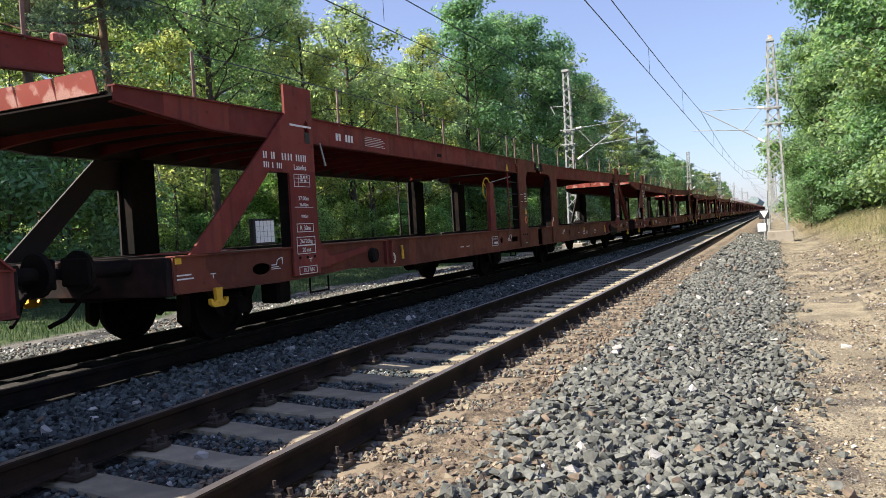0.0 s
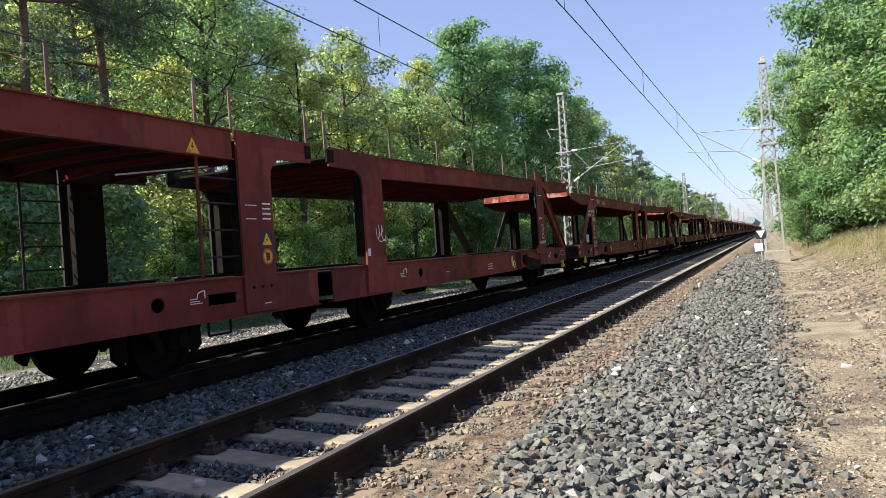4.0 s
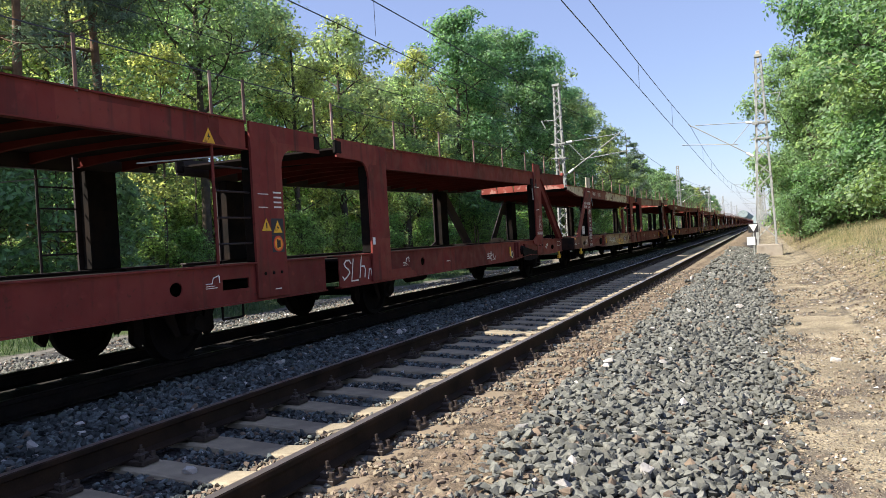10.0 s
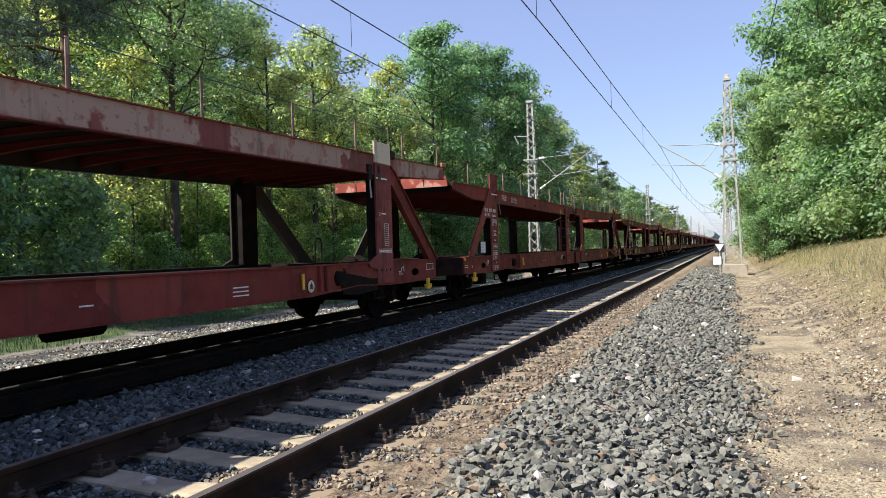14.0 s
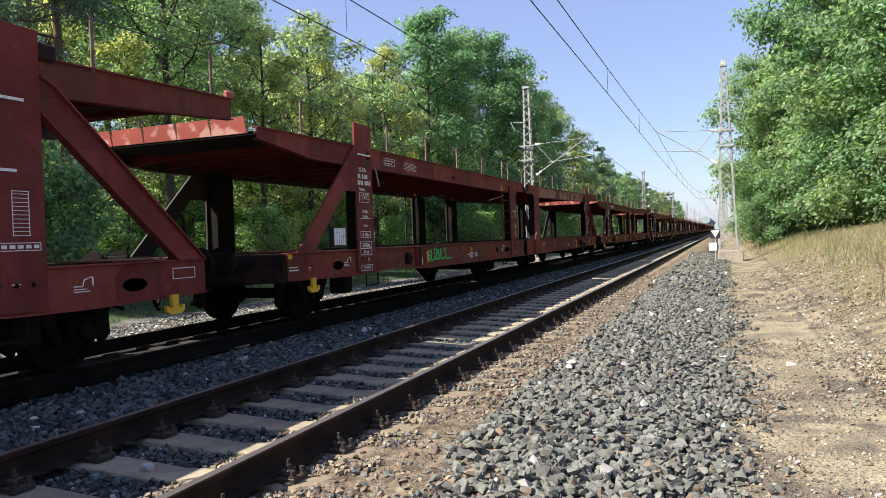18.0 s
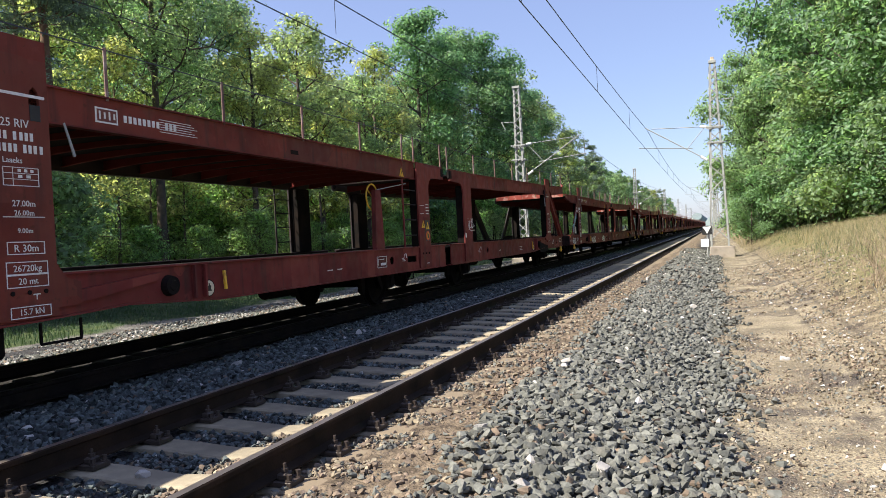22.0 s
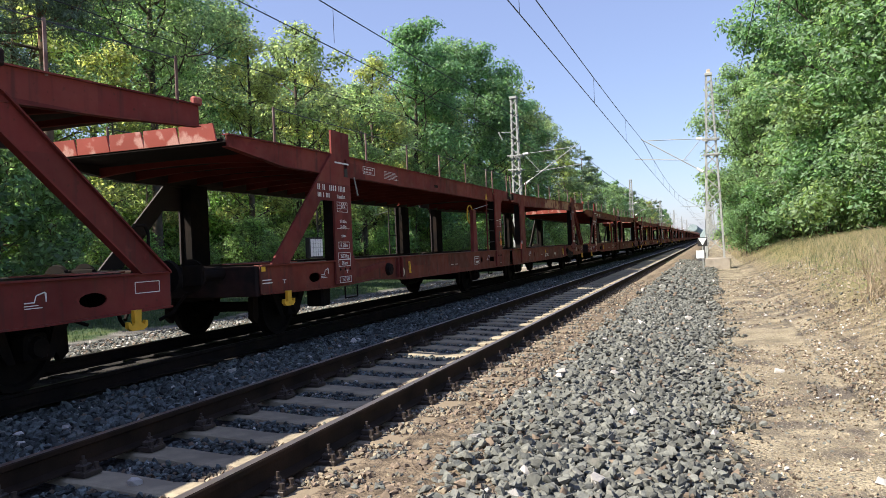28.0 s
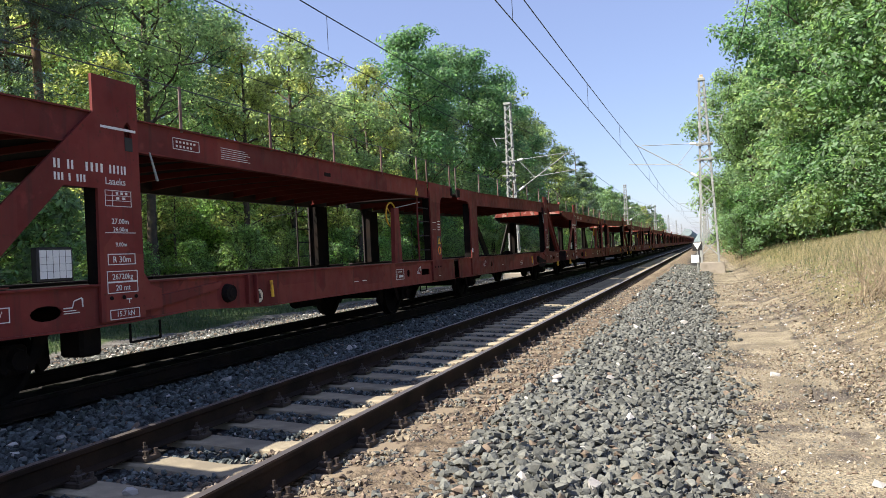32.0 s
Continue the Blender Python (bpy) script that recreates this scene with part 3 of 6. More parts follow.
def up_beam(s, e):
    """Upper side beam of one half wagon."""
    b = Build()
    ys = [1.72, 4.0, 7.0, 10.3, 12.0, 13.25]
    top = [(e * y, upper(e * y)) for y in ys]
    deep = [0.33, 0.33, 0.33, 0.33, 0.31, 0.15] if e < 0 else [0.33, 0.33, 0.33, 0.33, 0.3, 0.25]
    bot = [(e * y, upper(e * y) - d) for y, d in zip(ys, deep)][::-1]
    b.plate(top + bot, *side_x(s, 0.03, 0.045))
    return b, [Build().ribbon(*side_x(s, 0.0, 0.1), edge, lo, hi) for edge, lo, hi in ((top, -0.002, 0.014), (bot, 0.0, 0.014))]


def end_post_braced():
    """Post whose brace is one plate with it, at the numbered end."""
    return [(-10.12, 0.7), (-10.12, 0.77), (-9.87, 0.77), (-9.87, 0.98), (-10.03, 1.03), (-10.12, 1.16), (-10.12, 3.11), (-10.70, 3.11), (-10.70, 2.74), (-12.46, 1.075), (-12.02, 1.075),
            (-11.08, 2.0), (-10.68, 2.0), (-10.70, 0.7)]


def portal_shape(e):
    pts = [(1.68, 0.64), (1.68, 2.745), (0.24, 2.745), (0.22, 2.48)]
    cx, cz = 0.86, 2.2
    pts += [(cx + 0.24 * math.sin(a), cz + 0.24 * math.cos(a) + 0.03) for a in (0.0, 0.4, 0.8, 1.2, 1.57)]
    pts += [(1.1, 1.2), (1.08, 0.64)]
    return [(e * y, z) for y, z in pts]


def textmesh(text, size):
    cu = bpy.data.curves.new("lettering", "FONT")
    cu.body, cu.size, cu.align_x, cu.align_y = text, size, "CENTER", "CENTER"
    cu.extrude = 0.0015
    cu.resolution_u = 2
    ob = bpy.data.objects.new("lettering", cu)
    me = bpy.data.meshes.new_from_object(ob)
    bpy.data.objects.remove(ob)
    bpy.data.curves.remove(cu)
    me.name = "lettering"
    me.materials.clear()
    me.materials.append(WHITE)
    return me


def letter(text, size, parent, y, z, out=0.0, squeeze=1.0):
    """Lettering on the wagon's outer face; it reads along the wagon."""
    ob = part("lettering", textmesh(text, size), None, parent)
    ob.matrix_basis = Matrix.Translation((HW + out + 0.003, y, z)) @ Euler((radians(90), 0, radians(90))).to_matrix().to_4x4() @ Matrix.Diagonal((squeeze, 1, 1, 1))
    return ob


def bars(parent, name, rows, material=WHITE, out=0.0):
    """Flat painted bars and frames: rows of y0, y1, z0, z1."""
    b = Build()
    for y0, y1, z0, z1 in rows:
        b.box(HW + out, HW + out + 0.003, y0, y1, z0, z1)
    ob = part(name, b, material, parent)
    return tagged(ob, kind="stuff") if len(rows) > 4 else ob


def frame_rows(y0, y1, z0, z1, w=0.008):
    return [(y0, y1, z0, z0 + w), (y0, y1, z1 - w, z1), (y0, y0 + w, z0 + w, z1 - w), (y1 - w, y1, z0 + w, z1 - w)]


def wheelset_meshes():
    wheel = Build()
    wheel.lathe([(0.09, 0.70), (0.10, 0.82), (0.16, 0.80), (0.34, 0.765), (0.36, 0.82), (0.415, 0.815), (0.42, 0.72), (0.445, 0.712), (0.445, 0.688),
                 (0.36, 0.685), (0.34, 0.745), (0.16, 0.76), (0.12, 0.70)], n=28)
    axle = Build().tube((-1.0, 0, 0), (1.0, 0, 0), 0.08, n=14)
    return wheel.mesh("wheel", WHEELM), axle.mesh("axle", WHEELM)


def wagon(full):
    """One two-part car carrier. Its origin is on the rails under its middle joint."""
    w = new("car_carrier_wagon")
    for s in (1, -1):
        # the far side, seen from within, takes the paint darkened for shade
        paint = RED if s > 0 else SHADEGRIME
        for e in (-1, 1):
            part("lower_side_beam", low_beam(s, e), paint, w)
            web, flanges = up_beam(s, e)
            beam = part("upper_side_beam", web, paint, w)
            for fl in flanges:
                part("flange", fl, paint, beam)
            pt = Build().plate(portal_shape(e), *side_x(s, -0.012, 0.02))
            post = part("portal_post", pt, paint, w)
            # inner columns borrow the near-black iron, shade put into their colour
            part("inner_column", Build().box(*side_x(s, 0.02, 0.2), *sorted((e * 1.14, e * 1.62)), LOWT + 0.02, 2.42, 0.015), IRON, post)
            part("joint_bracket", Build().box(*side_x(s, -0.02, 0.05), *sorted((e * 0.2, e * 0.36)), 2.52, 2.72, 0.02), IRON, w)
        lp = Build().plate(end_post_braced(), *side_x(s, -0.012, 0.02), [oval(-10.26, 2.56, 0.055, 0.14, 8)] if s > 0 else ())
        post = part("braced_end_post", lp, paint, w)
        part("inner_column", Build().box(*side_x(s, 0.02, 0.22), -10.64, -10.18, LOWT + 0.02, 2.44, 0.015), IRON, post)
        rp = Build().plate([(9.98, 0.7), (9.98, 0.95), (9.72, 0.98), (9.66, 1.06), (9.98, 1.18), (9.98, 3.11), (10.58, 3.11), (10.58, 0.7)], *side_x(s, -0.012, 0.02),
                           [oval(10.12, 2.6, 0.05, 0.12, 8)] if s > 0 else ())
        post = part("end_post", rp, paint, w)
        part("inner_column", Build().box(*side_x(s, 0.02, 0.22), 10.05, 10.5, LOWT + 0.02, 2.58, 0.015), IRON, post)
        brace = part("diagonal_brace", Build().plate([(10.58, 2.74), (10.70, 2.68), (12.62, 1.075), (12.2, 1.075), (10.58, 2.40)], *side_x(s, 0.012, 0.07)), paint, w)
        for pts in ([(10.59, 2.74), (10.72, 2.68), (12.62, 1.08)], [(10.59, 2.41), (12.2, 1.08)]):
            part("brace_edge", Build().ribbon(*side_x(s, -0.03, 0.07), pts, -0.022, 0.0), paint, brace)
        if s < 0:
            continue
        part("top_latch", Build().box(*side_x(s, -0.03, 0.06), 10.58, 10.76, 2.87, 3.02, 0.02), ENDM, w)
        part("side_latch", Build().box(*side_x(s, -0.02, 0.06), 9.74, 9.88, 2.44, 2.70, 0.015).box(*side_x(s, -0.03, 0.02), 9.72, 9.80, 2.50, 2.56, 0.01), ENDM, w)
        part("release_handle", Build().tube((s * HW, 9.80, 2.44), (s * (HW + 0.01), 9.81, 2.14), 0.012, 0.017, n=6), GALV, w, "pale release handle")
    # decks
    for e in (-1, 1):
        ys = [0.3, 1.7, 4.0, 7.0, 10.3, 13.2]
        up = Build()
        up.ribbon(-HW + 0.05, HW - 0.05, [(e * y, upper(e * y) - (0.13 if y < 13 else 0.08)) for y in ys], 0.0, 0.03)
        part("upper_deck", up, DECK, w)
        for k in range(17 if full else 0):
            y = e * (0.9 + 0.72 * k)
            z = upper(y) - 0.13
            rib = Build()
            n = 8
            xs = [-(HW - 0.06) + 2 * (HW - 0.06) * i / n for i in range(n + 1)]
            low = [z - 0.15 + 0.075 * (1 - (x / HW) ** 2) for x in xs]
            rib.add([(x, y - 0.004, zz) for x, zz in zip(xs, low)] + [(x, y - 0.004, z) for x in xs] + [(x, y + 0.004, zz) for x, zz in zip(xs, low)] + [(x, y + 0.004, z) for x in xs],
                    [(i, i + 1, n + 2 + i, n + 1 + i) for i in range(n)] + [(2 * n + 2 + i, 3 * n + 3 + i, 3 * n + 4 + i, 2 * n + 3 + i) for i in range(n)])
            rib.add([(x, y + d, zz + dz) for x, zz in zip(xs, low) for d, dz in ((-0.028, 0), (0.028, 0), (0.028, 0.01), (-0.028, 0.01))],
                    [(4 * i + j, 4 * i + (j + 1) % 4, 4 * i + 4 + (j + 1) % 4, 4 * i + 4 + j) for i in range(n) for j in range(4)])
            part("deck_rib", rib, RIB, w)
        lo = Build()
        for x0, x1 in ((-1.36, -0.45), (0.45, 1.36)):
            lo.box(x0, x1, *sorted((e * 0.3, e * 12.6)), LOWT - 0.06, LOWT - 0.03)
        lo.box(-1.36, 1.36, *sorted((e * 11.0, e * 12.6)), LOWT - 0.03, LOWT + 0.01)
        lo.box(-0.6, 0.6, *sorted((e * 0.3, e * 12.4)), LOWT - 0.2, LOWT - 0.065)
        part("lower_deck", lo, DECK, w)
        part("centre_sill", Build().box(-0.35, 0.35, *sorted((e * 0.1, e * 12.6)), 0.6, 0.82, 0.02), IRON, w)
        part("end_sill", Build().box(-HW + 0.06, HW - 0.06, *sorted((e * 12.6, e * 12.72)), 0.66, 1.06, 0.012), ENDM, w)
        part("hinged_plate", Build().box(0.5, 1.3, *sorted((e * 11.5, e * 12.2)), LOWT + 0.03, LOWT + 0.045, 0.004), FLAP, w, "worn pinkish loading plate")
        for s in (1, -1):
            bu = part("buffer", Build().tube((s * 0.875, e * 12.72, 0.98), (s * 0.875, e * 13.25, 0.98), 0.09, 0.075, n=14), IRON, w)
            part("buffer_head", Build().tube((s * 0.875, e * 13.25, 0.98), (s * 0.875, e * 13.3, 0.98), 0.2, 0.21, n=18).box(s * 0.875 - 0.2, s * 0.875 + 0.2, *sorted((e * 13.3, e * 13.33)), 0.84, 1.12, 0.02), IRON, bu)
            y0 = e * 12.1
            half = [(0.05, 0.70), (0.042, 0.57), (0.085, 0.55), (0.11, 0.59), (0.135, 0.585), (0.13, 0.53), (0.08, 0.495)]
            hk = Build().plate([(y0 + u, z) for u, z in half] + [(y0 - u, z) for u, z in half[::-1]], *sorted((s * HW, s * (HW + 0.045))))
            part("towing_hook", hk, YELLOW, w, "yellow painted towing hook")
        part("coupling_hook", Build().box(-0.05, 0.05, *sorted((e * 12.7, e * 13.1)), 0.88, 1.0, 0.02).path([(0.0, e * 13.05, 0.95), (0.06, e * 13.2, 0.8), (0.06, e * 13.4, 0.62)], 0.025), IRON, w)
        for sx in (-0.5, 0.45):
            part("brake_hose", Build().path([(sx, e * 12.72, 0.78), (sx, e * 12.9, 0.72), (sx * 0.8, e * 13.05, 0.5), (sx * 0.6, e * 13.2, 0.42)], 0.025), IRON, w)
        # running gear
        for y in (2.3, 11.3):
            yc = e * y
            for s in (1, -1):
                sp = Build()
                for i, ln in enumerate((0.62, 0.5, 0.38, 0.26)):
                    sp.box(s * 1.0 - 0.06, s * 1.0 + 0.06, yc - ln, yc + ln, 0.66 - 0.016 * i, 0.674 - 0.016 * i)
                part("leaf_spring", sp, IRON, w)
                part("axle_box", Build().box(s * 1.0 - 0.1, s * 1.0 + 0.1, yc - 0.13, yc + 0.13, 0.3, 0.56, 0.03).tube((s * 1.1, yc, 0.43), (s * 1.15, yc, 0.43), 0.11, 0.09, n=12), IRON, w)
                for d in (-1, 1):
                    gd = Build().plate([(yc + d * 0.16, 0.3), (yc + d * 0.24, 0.3), (yc + d * 0.5, 0.72), (yc + d * 0.3, 0.72)], s * 1.0 - 0.012, s * 1.0 + 0.012)
                    part("axle_guard", gd, IRON, w)
                for d in ((-1, 1) if full else ()):
                    br = Build().plate([(yc + d * 0.47, 0.32), (yc + d * 0.52, 0.22), (yc + d * 0.62, 0.3), (yc + d * 0.6, 0.6), (yc + d * 0.48, 0.62)], s * 0.75 - 0.04, s * 0.75 + 0.04)
                    br.box(s * 0.75 - 0.015, s * 0.75 + 0.015, *sorted((yc + d * 0.5, yc + d * 0.58)), 0.55, 0.75)
                    part("brake_shoe", br, IRON, w)
        part("equipment_box", Build().box(0.95, 1.25, *sorted((e * 10.45, e * 10.72)), 0.36, 0.66, 0.03), IRON, w)
        part("brake_cylinder", Build().tube((0.3, e * 4.6, 0.5), (0.3, e * 5.3, 0.5), 0.12, n=12), IRON, w)
    # end flap of notched plates at the numbered end, ramp lip at the other
    for k in range(5):
        x0 = -HW + 0.1 + k * (2 * HW - 0.2) / 5
        fl = Build().plate([(x0 + 0.012, 2.62), (x0 + 0.022, 2.83), (x0 + 0.53, 2.83), (x0 + 0.555, 2.62)], -0.012, 0.012)
        fl.v = [(p[1], -13.36 + p[0] - 0.12 * (p[2] - 2.7), p[2]) for p in fl.v]
        part("end_flap", fl, FLAP, w, "worn red end flap plate")
    part("flap_hinge", Build().tube((-HW + 0.06, -13.3, 2.63), (HW - 0.06, -13.3, 2.63), 0.02), IRON, w)
    for s in (1, -1):
        part("lug", Build().box(*side_x(s, 0.0, 0.08), 13.16, 13.3, upper(13.2), upper(13.2) + 0.1, 0.02), FLAP, w)
    if not full:
        for s in (1, -1):
            for y in (-9.4, -5.8, -1.71, 2.1, 5.75, 9.4):
                part("stanchion", Build().tube((s * (HW - 0.03), y, upper(y) - 0.02), (s * (HW - 0.03), y, upper(y) + 0.5), 0.022, n=5), STAKE, w)
        return w
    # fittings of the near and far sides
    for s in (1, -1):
        paint = RED if s > 0 else SHADEGRIME
        stays = [-12.2, -9.4, -7.6, -5.8, -4.0, -2.27, -1.71, -0.24, 0.2, 2.1, 3.95, 5.75, 7.6, 9.4, 11.2, 12.9]
        for y in stays:
            z0 = upper(y) if abs(y) > 1.7 else 2.74
            part("stanchion", Build().tube((s * (HW - 0.03), y, z0 - 0.02), (s * (HW - 0.03), y, z0 + 0.5), 0.018, n=7), STAKE, w)
        for run in (stays[:8], stays[8:]):
            pts = [(s * (HW - 0.03), y, (upper(y) if abs(y) > 1.7 else 2.74) + 0.48) for y in run]
            cb = Build().add([(p[0] + dx, p[1], p[2] + dz) for p in pts for dx, dz in ((0.006, -0.004), (-0.006, -0.004), (0, 0.007))],
                             [(3 * i + j, 3 * i + (j + 1) % 3, 3 * i + 3 + (j + 1) % 3, 3 * i + 3 + j) for i in range(len(pts) - 1) for j in range(3)])
            part("guard_cable", cb, WIRE, w)
        # ladder beside the portal
        ld = part("ladder", Build().path([(s * (HW - 0.06), -2.27, 1.07), (s * (HW - 0.06), -2.27, 2.5), (s * (HW - 0.03), -2.34, 2.75)], 0.019, 7), paint, w)
        for z in (1.3, 1.6, 1.9, 2.18):
            part("rung", Build().tube((s * (HW - 0.06), -2.27, z), (s * (HW - 0.06), -1.67, z), 0.013, n=6), SHADEGRIME, ld)
        for ya, yb in ((-2.2, -1.85), (-10.23, -9.8), (10.05, 10.45)):
            part("foot_step", Build().path([(s * (HW - 0.1), ya, 0.64), (s * (HW - 0.1), ya, 0.45), (s * (HW - 0.1), yb, 0.45), (s * (HW - 0.1), yb, 0.64)], 0.014), IRON, w)
        # inclined rail and bump stop between beam and post
        for e in (-1, 1):
            part("wheel_ramp", Build().plate([(e * 8.85, 1.0), (e * 8.9, 0.92), (e * 9.75, 0.80), (e * 9.95, 0.80), (e * 9.95, 0.90)], *side_x(s, -0.01, 0.03)), RED, w)
            # near-black plate on the web paints the shade of a recess
            if e > 0:
                part("recessed_panel", Build().plate([(8.8, 0.95), (9.98, 0.81), (9.98, 0.6), (9.3, 0.56), (8.8, 0.6)], *side_x(s, 0.0, 0.028)), IRON, w)
            part("bump_stop", Build().tube((s * (HW - 0.04), e * 8.7, 0.85), (s * (HW + 0.04), e * 8.7, 0.85), 0.12, 0.1, n=16).tube((s * (HW + 0.04), e * 8.7, 0.85), (s * (HW + 0.05), e * 8.7, 0.85), 0.06, 0.05, n=12), IRON, w)
            st = Build()
            for y in (8.12, 8.3):
                st.box(*side_x(s, -0.025, 0.03), *sorted((e * y, e * (y + 0.03))), 0.68, 1.05, 0.004)
            part("lashing_bracket", st, RED, w)
            part("lock_lever", Build().path([(s * (HW + 0.02), (-7.82 if e < 0 else 7.66), 0.96), (s * (HW + 0.03), (-7.81 if e < 0 else 7.65), 0.74)], 0.022), YELLOW, w, "yellow locking lever")
        part("release_cord", Build().tube((s * (HW + 0.0), -9.95, 2.43), (s * (HW + 0.01), -9.86, 2.13), 0.01, 0.015, n=6), GALV, w, "pale release handle")
        part("release_rod", Build().tube((s * (HW - 0.1), -3.3, 2.13), (s * (HW - 0.06), -2.1, 2.3), 0.009, n=6), GALV, w, "pale release rod under the deck")
        part("grab_hoop", Build().path([(s * 1.2, 12.4, 1.07), (s * 1.2, 12.4, 1.5), (s * 1.2, 12.45, 1.58), (s * 1.2, 12.6, 1.58), (s * 1.2, 12.65, 1.5), (s * 1.2, 12.65, 1.07)], 0.018), IRON, w)
    for y in (-8.05, 7.93):
        rs = part("round_plate", Build().tube((HW - 0.03, y, 0.77), (HW - 0.022, y, 0.77), 0.1, n=20), IRON, w, "round cream plate with a dark symbol")
        part("plate_face", Build().tube((HW - 0.022, y, 0.77), (HW - 0.02, y, 0.77), 0.088, n=20), CREAM, rs)
        part("plate_symbol", Build().box(HW - 0.02, HW - 0.017, y - 0.045, y + 0.045, 0.735, 0.75).box(HW - 0.02, HW - 0.017, y - 0.03, y + 0.03, 0.75, 0.80).box(HW - 0.02, HW - 0.017, y - 0.008, y + 0.008, 0.8, 0.83), BLACKP, rs)
    # hand brake column with its wheel
    col = part("brake_column", Build().plate([(-3.55, LOWT + 0.02), (-3.2, LOWT + 0.02), (-3.28, 2.12), (-3.48, 2.12)], HW - 0.12, HW - 0.04), RED, w)
    ring = Build()
    for i in range(20):
        a, c = 2 * math.pi * i / 20, 2 * math.pi * (i + 1) / 20
        ring.tube((HW - 0.16, -3.38 + 0.23 * math.cos(a), 2.0 + 0.23 * math.sin(a)), (HW - 0.16, -3.38 + 0.23 * math.cos(c), 2.0 + 0.23 * math.sin(c)), 0.016, n=6)
    for a in (0.4, 2.5, 4.6):
        ring.tube((HW - 0.16, -3.38, 2.0), (HW - 0.16, -3.38 + 0.23 * math.cos(a), 2.0 + 0.23 * math.sin(a)), 0.012, n=6)
    part("hand_wheel", ring, YELLOW, col, "yellow painted hand wheel")
    # latch slot: dark block behind it and black plate over it paint its shade
    for yc, z in ((-10.26, 2.56), (10.12, 2.6)):
        part("latch_block", Build().box(HW - 0.07, HW - 0.03, yc - 0.09, yc + 0.09, z - 0.16, z + 0.16, 0.01), IRON, w)
        part("latch_plate", Build().box(HW + 0.012, HW + 0.018, yc - 0.05, yc + 0.055, z - 0.16, z - 0.02, 0.002), BLACKP, w)
    for yc in (-10.41, 10.28, -1.38):
        for d in (-0.16, 0.0, 0.16):
            part("bolt_head", Build().tube((HW + 0.012, yc + d, 0.925), (HW + 0.022, yc + d, 0.925), 0.02, n=8), IRON, w)
    # document box
    bx = part("document_box", Build().box(HW - 0.16, HW - 0.08, -11.31, -10.92, 1.12, 1.435, 0.01), BLACKP, w)
    part("document_sheet", Build().box(HW - 0.08, HW - 0.074, -11.285, -10.945, 1.15, 1.41), GRID, bx, "white gridded document sheet")
    gl = Build()
    for i in range(1, 5):
        gl.box(HW - 0.074, HW - 0.072, -11.285 + 0.068 * i, -11.282 + 0.068 * i, 1.15, 1.41)
    for i in range(1, 4):
        gl.box(HW - 0.072, HW - 0.07, -11.285, -10.945, 1.15 + 0.065 * i, 1.152 + 0.065 * i)
    part("grid_line", gl, BLACKP, bx)
    # lettering on the numbered post
    o = 0.012
    bars(w, "number_bar", [(-11.175 + d, -11.175 + d + ln, 2.155, 2.24) for d, ln in ((0, 0.022), (0.045, 0.022), (0.15, 0.022), (0.195, 0.022), (0.36, 0.026), (0.42, 0.026), (0.48, 0.026), (0.54, 0.026), (0.65, 0.022), (0.7, 0.022), (0.75, 0.022), (0.80, 0.018), (0.84, 0.022))], out=o)
    bars(w, "owner_bar", [(-11.175 + d, -11.175 + d + 0.02, 2.045, 2.115) for d in (0, 0.04, 0.08, 0.16, 0.25, 0.29, 0.33)], out=o)
    letter("Laaeks", 0.1, w, -10.455, 2.075, o)
    bars(w, "load_table", frame_rows(-10.595, -10.255, 1.83, 1.99, 0.006) + [(-10.595, -10.255, 1.885, 1.89), (-10.595, -10.255, 1.935, 1.94), (-10.505, -10.5, 1.83, 1.99)] + [(-10.455 + 0.06 * i, -10.425 + 0.06 * i, 1.95, 1.975) for i in range(3)] + [(-10.455 + 0.08 * i, -10.415 + 0.08 * i, 1.9, 1.925) for i in range(2)], out=o)
    letter("27.00m", 0.075, w, -10.415, 1.68, o)
    letter("26.00m", 0.065, w, -10.415, 1.6, o)
    letter("9.00m", 0.06, w, -10.415, 1.45, o)
    letter("R 30m", 0.09, w, -10.415, 1.3, o)
    letter("26720kg", 0.08, w, -10.415, 1.13, o)
    letter("20 mt", 0.08, w, -10.415, 1.02, o)
    letter("15.7 kN", 0.075, w, -10.395, 0.76, o)
    bars(w, "text_frame", frame_rows(-10.595, -10.235, 1.25, 1.36) + frame_rows(-10.615, -10.215, 1.08, 1.19) + frame_rows(-10.615, -10.215, 0.97, 1.08) + frame_rows(-10.595, -10.205, 0.71, 0.81)
         + [(-10.615, -10.215, 1.565, 1.572), (-10.375, -10.305, 0.9, 0.91), (-10.345, -10.335, 0.86, 0.9)], out=o)
    bars(w, "white_stripe", [(-10.615, -10.155, 2.60, 2.625)], out=o)
    bars(w, "white_stripe", [(10.0, 10.42, 2.475, 2.5)], out=o)
    part("end_plate", Build().box(HW - 0.03, HW - 0.022, -12.64, -12.55, 0.985, 1.06, 0.002), YELLOW, w, "small yellow plate")
    bars(w, "end_notice", [(-12.62, -12.62 + 0.2, 0.86, 0.875), (-12.62, -12.62 + 0.23, 0.82, 0.835)], out=-0.03)
    bars(w, "hook_mark", [(-12.14, -12.06, 0.845, 0.855), (-12.105, -12.095, 0.80, 0.845)], out=-0.03)
    # notices on the beams
    bars(w, "beam_notice", frame_rows(-9.55, -9.1, 2.52, 2.65) + [(-9.5 + 0.06 * i, -9.47 + 0.06 * i, 2.595, 2.62) for i in range(6)] + [(-9.5 + 0.06 * i, -9.47 + 0.06 * i, 2.545, 2.57) for i in range(5)], out=-0.03)
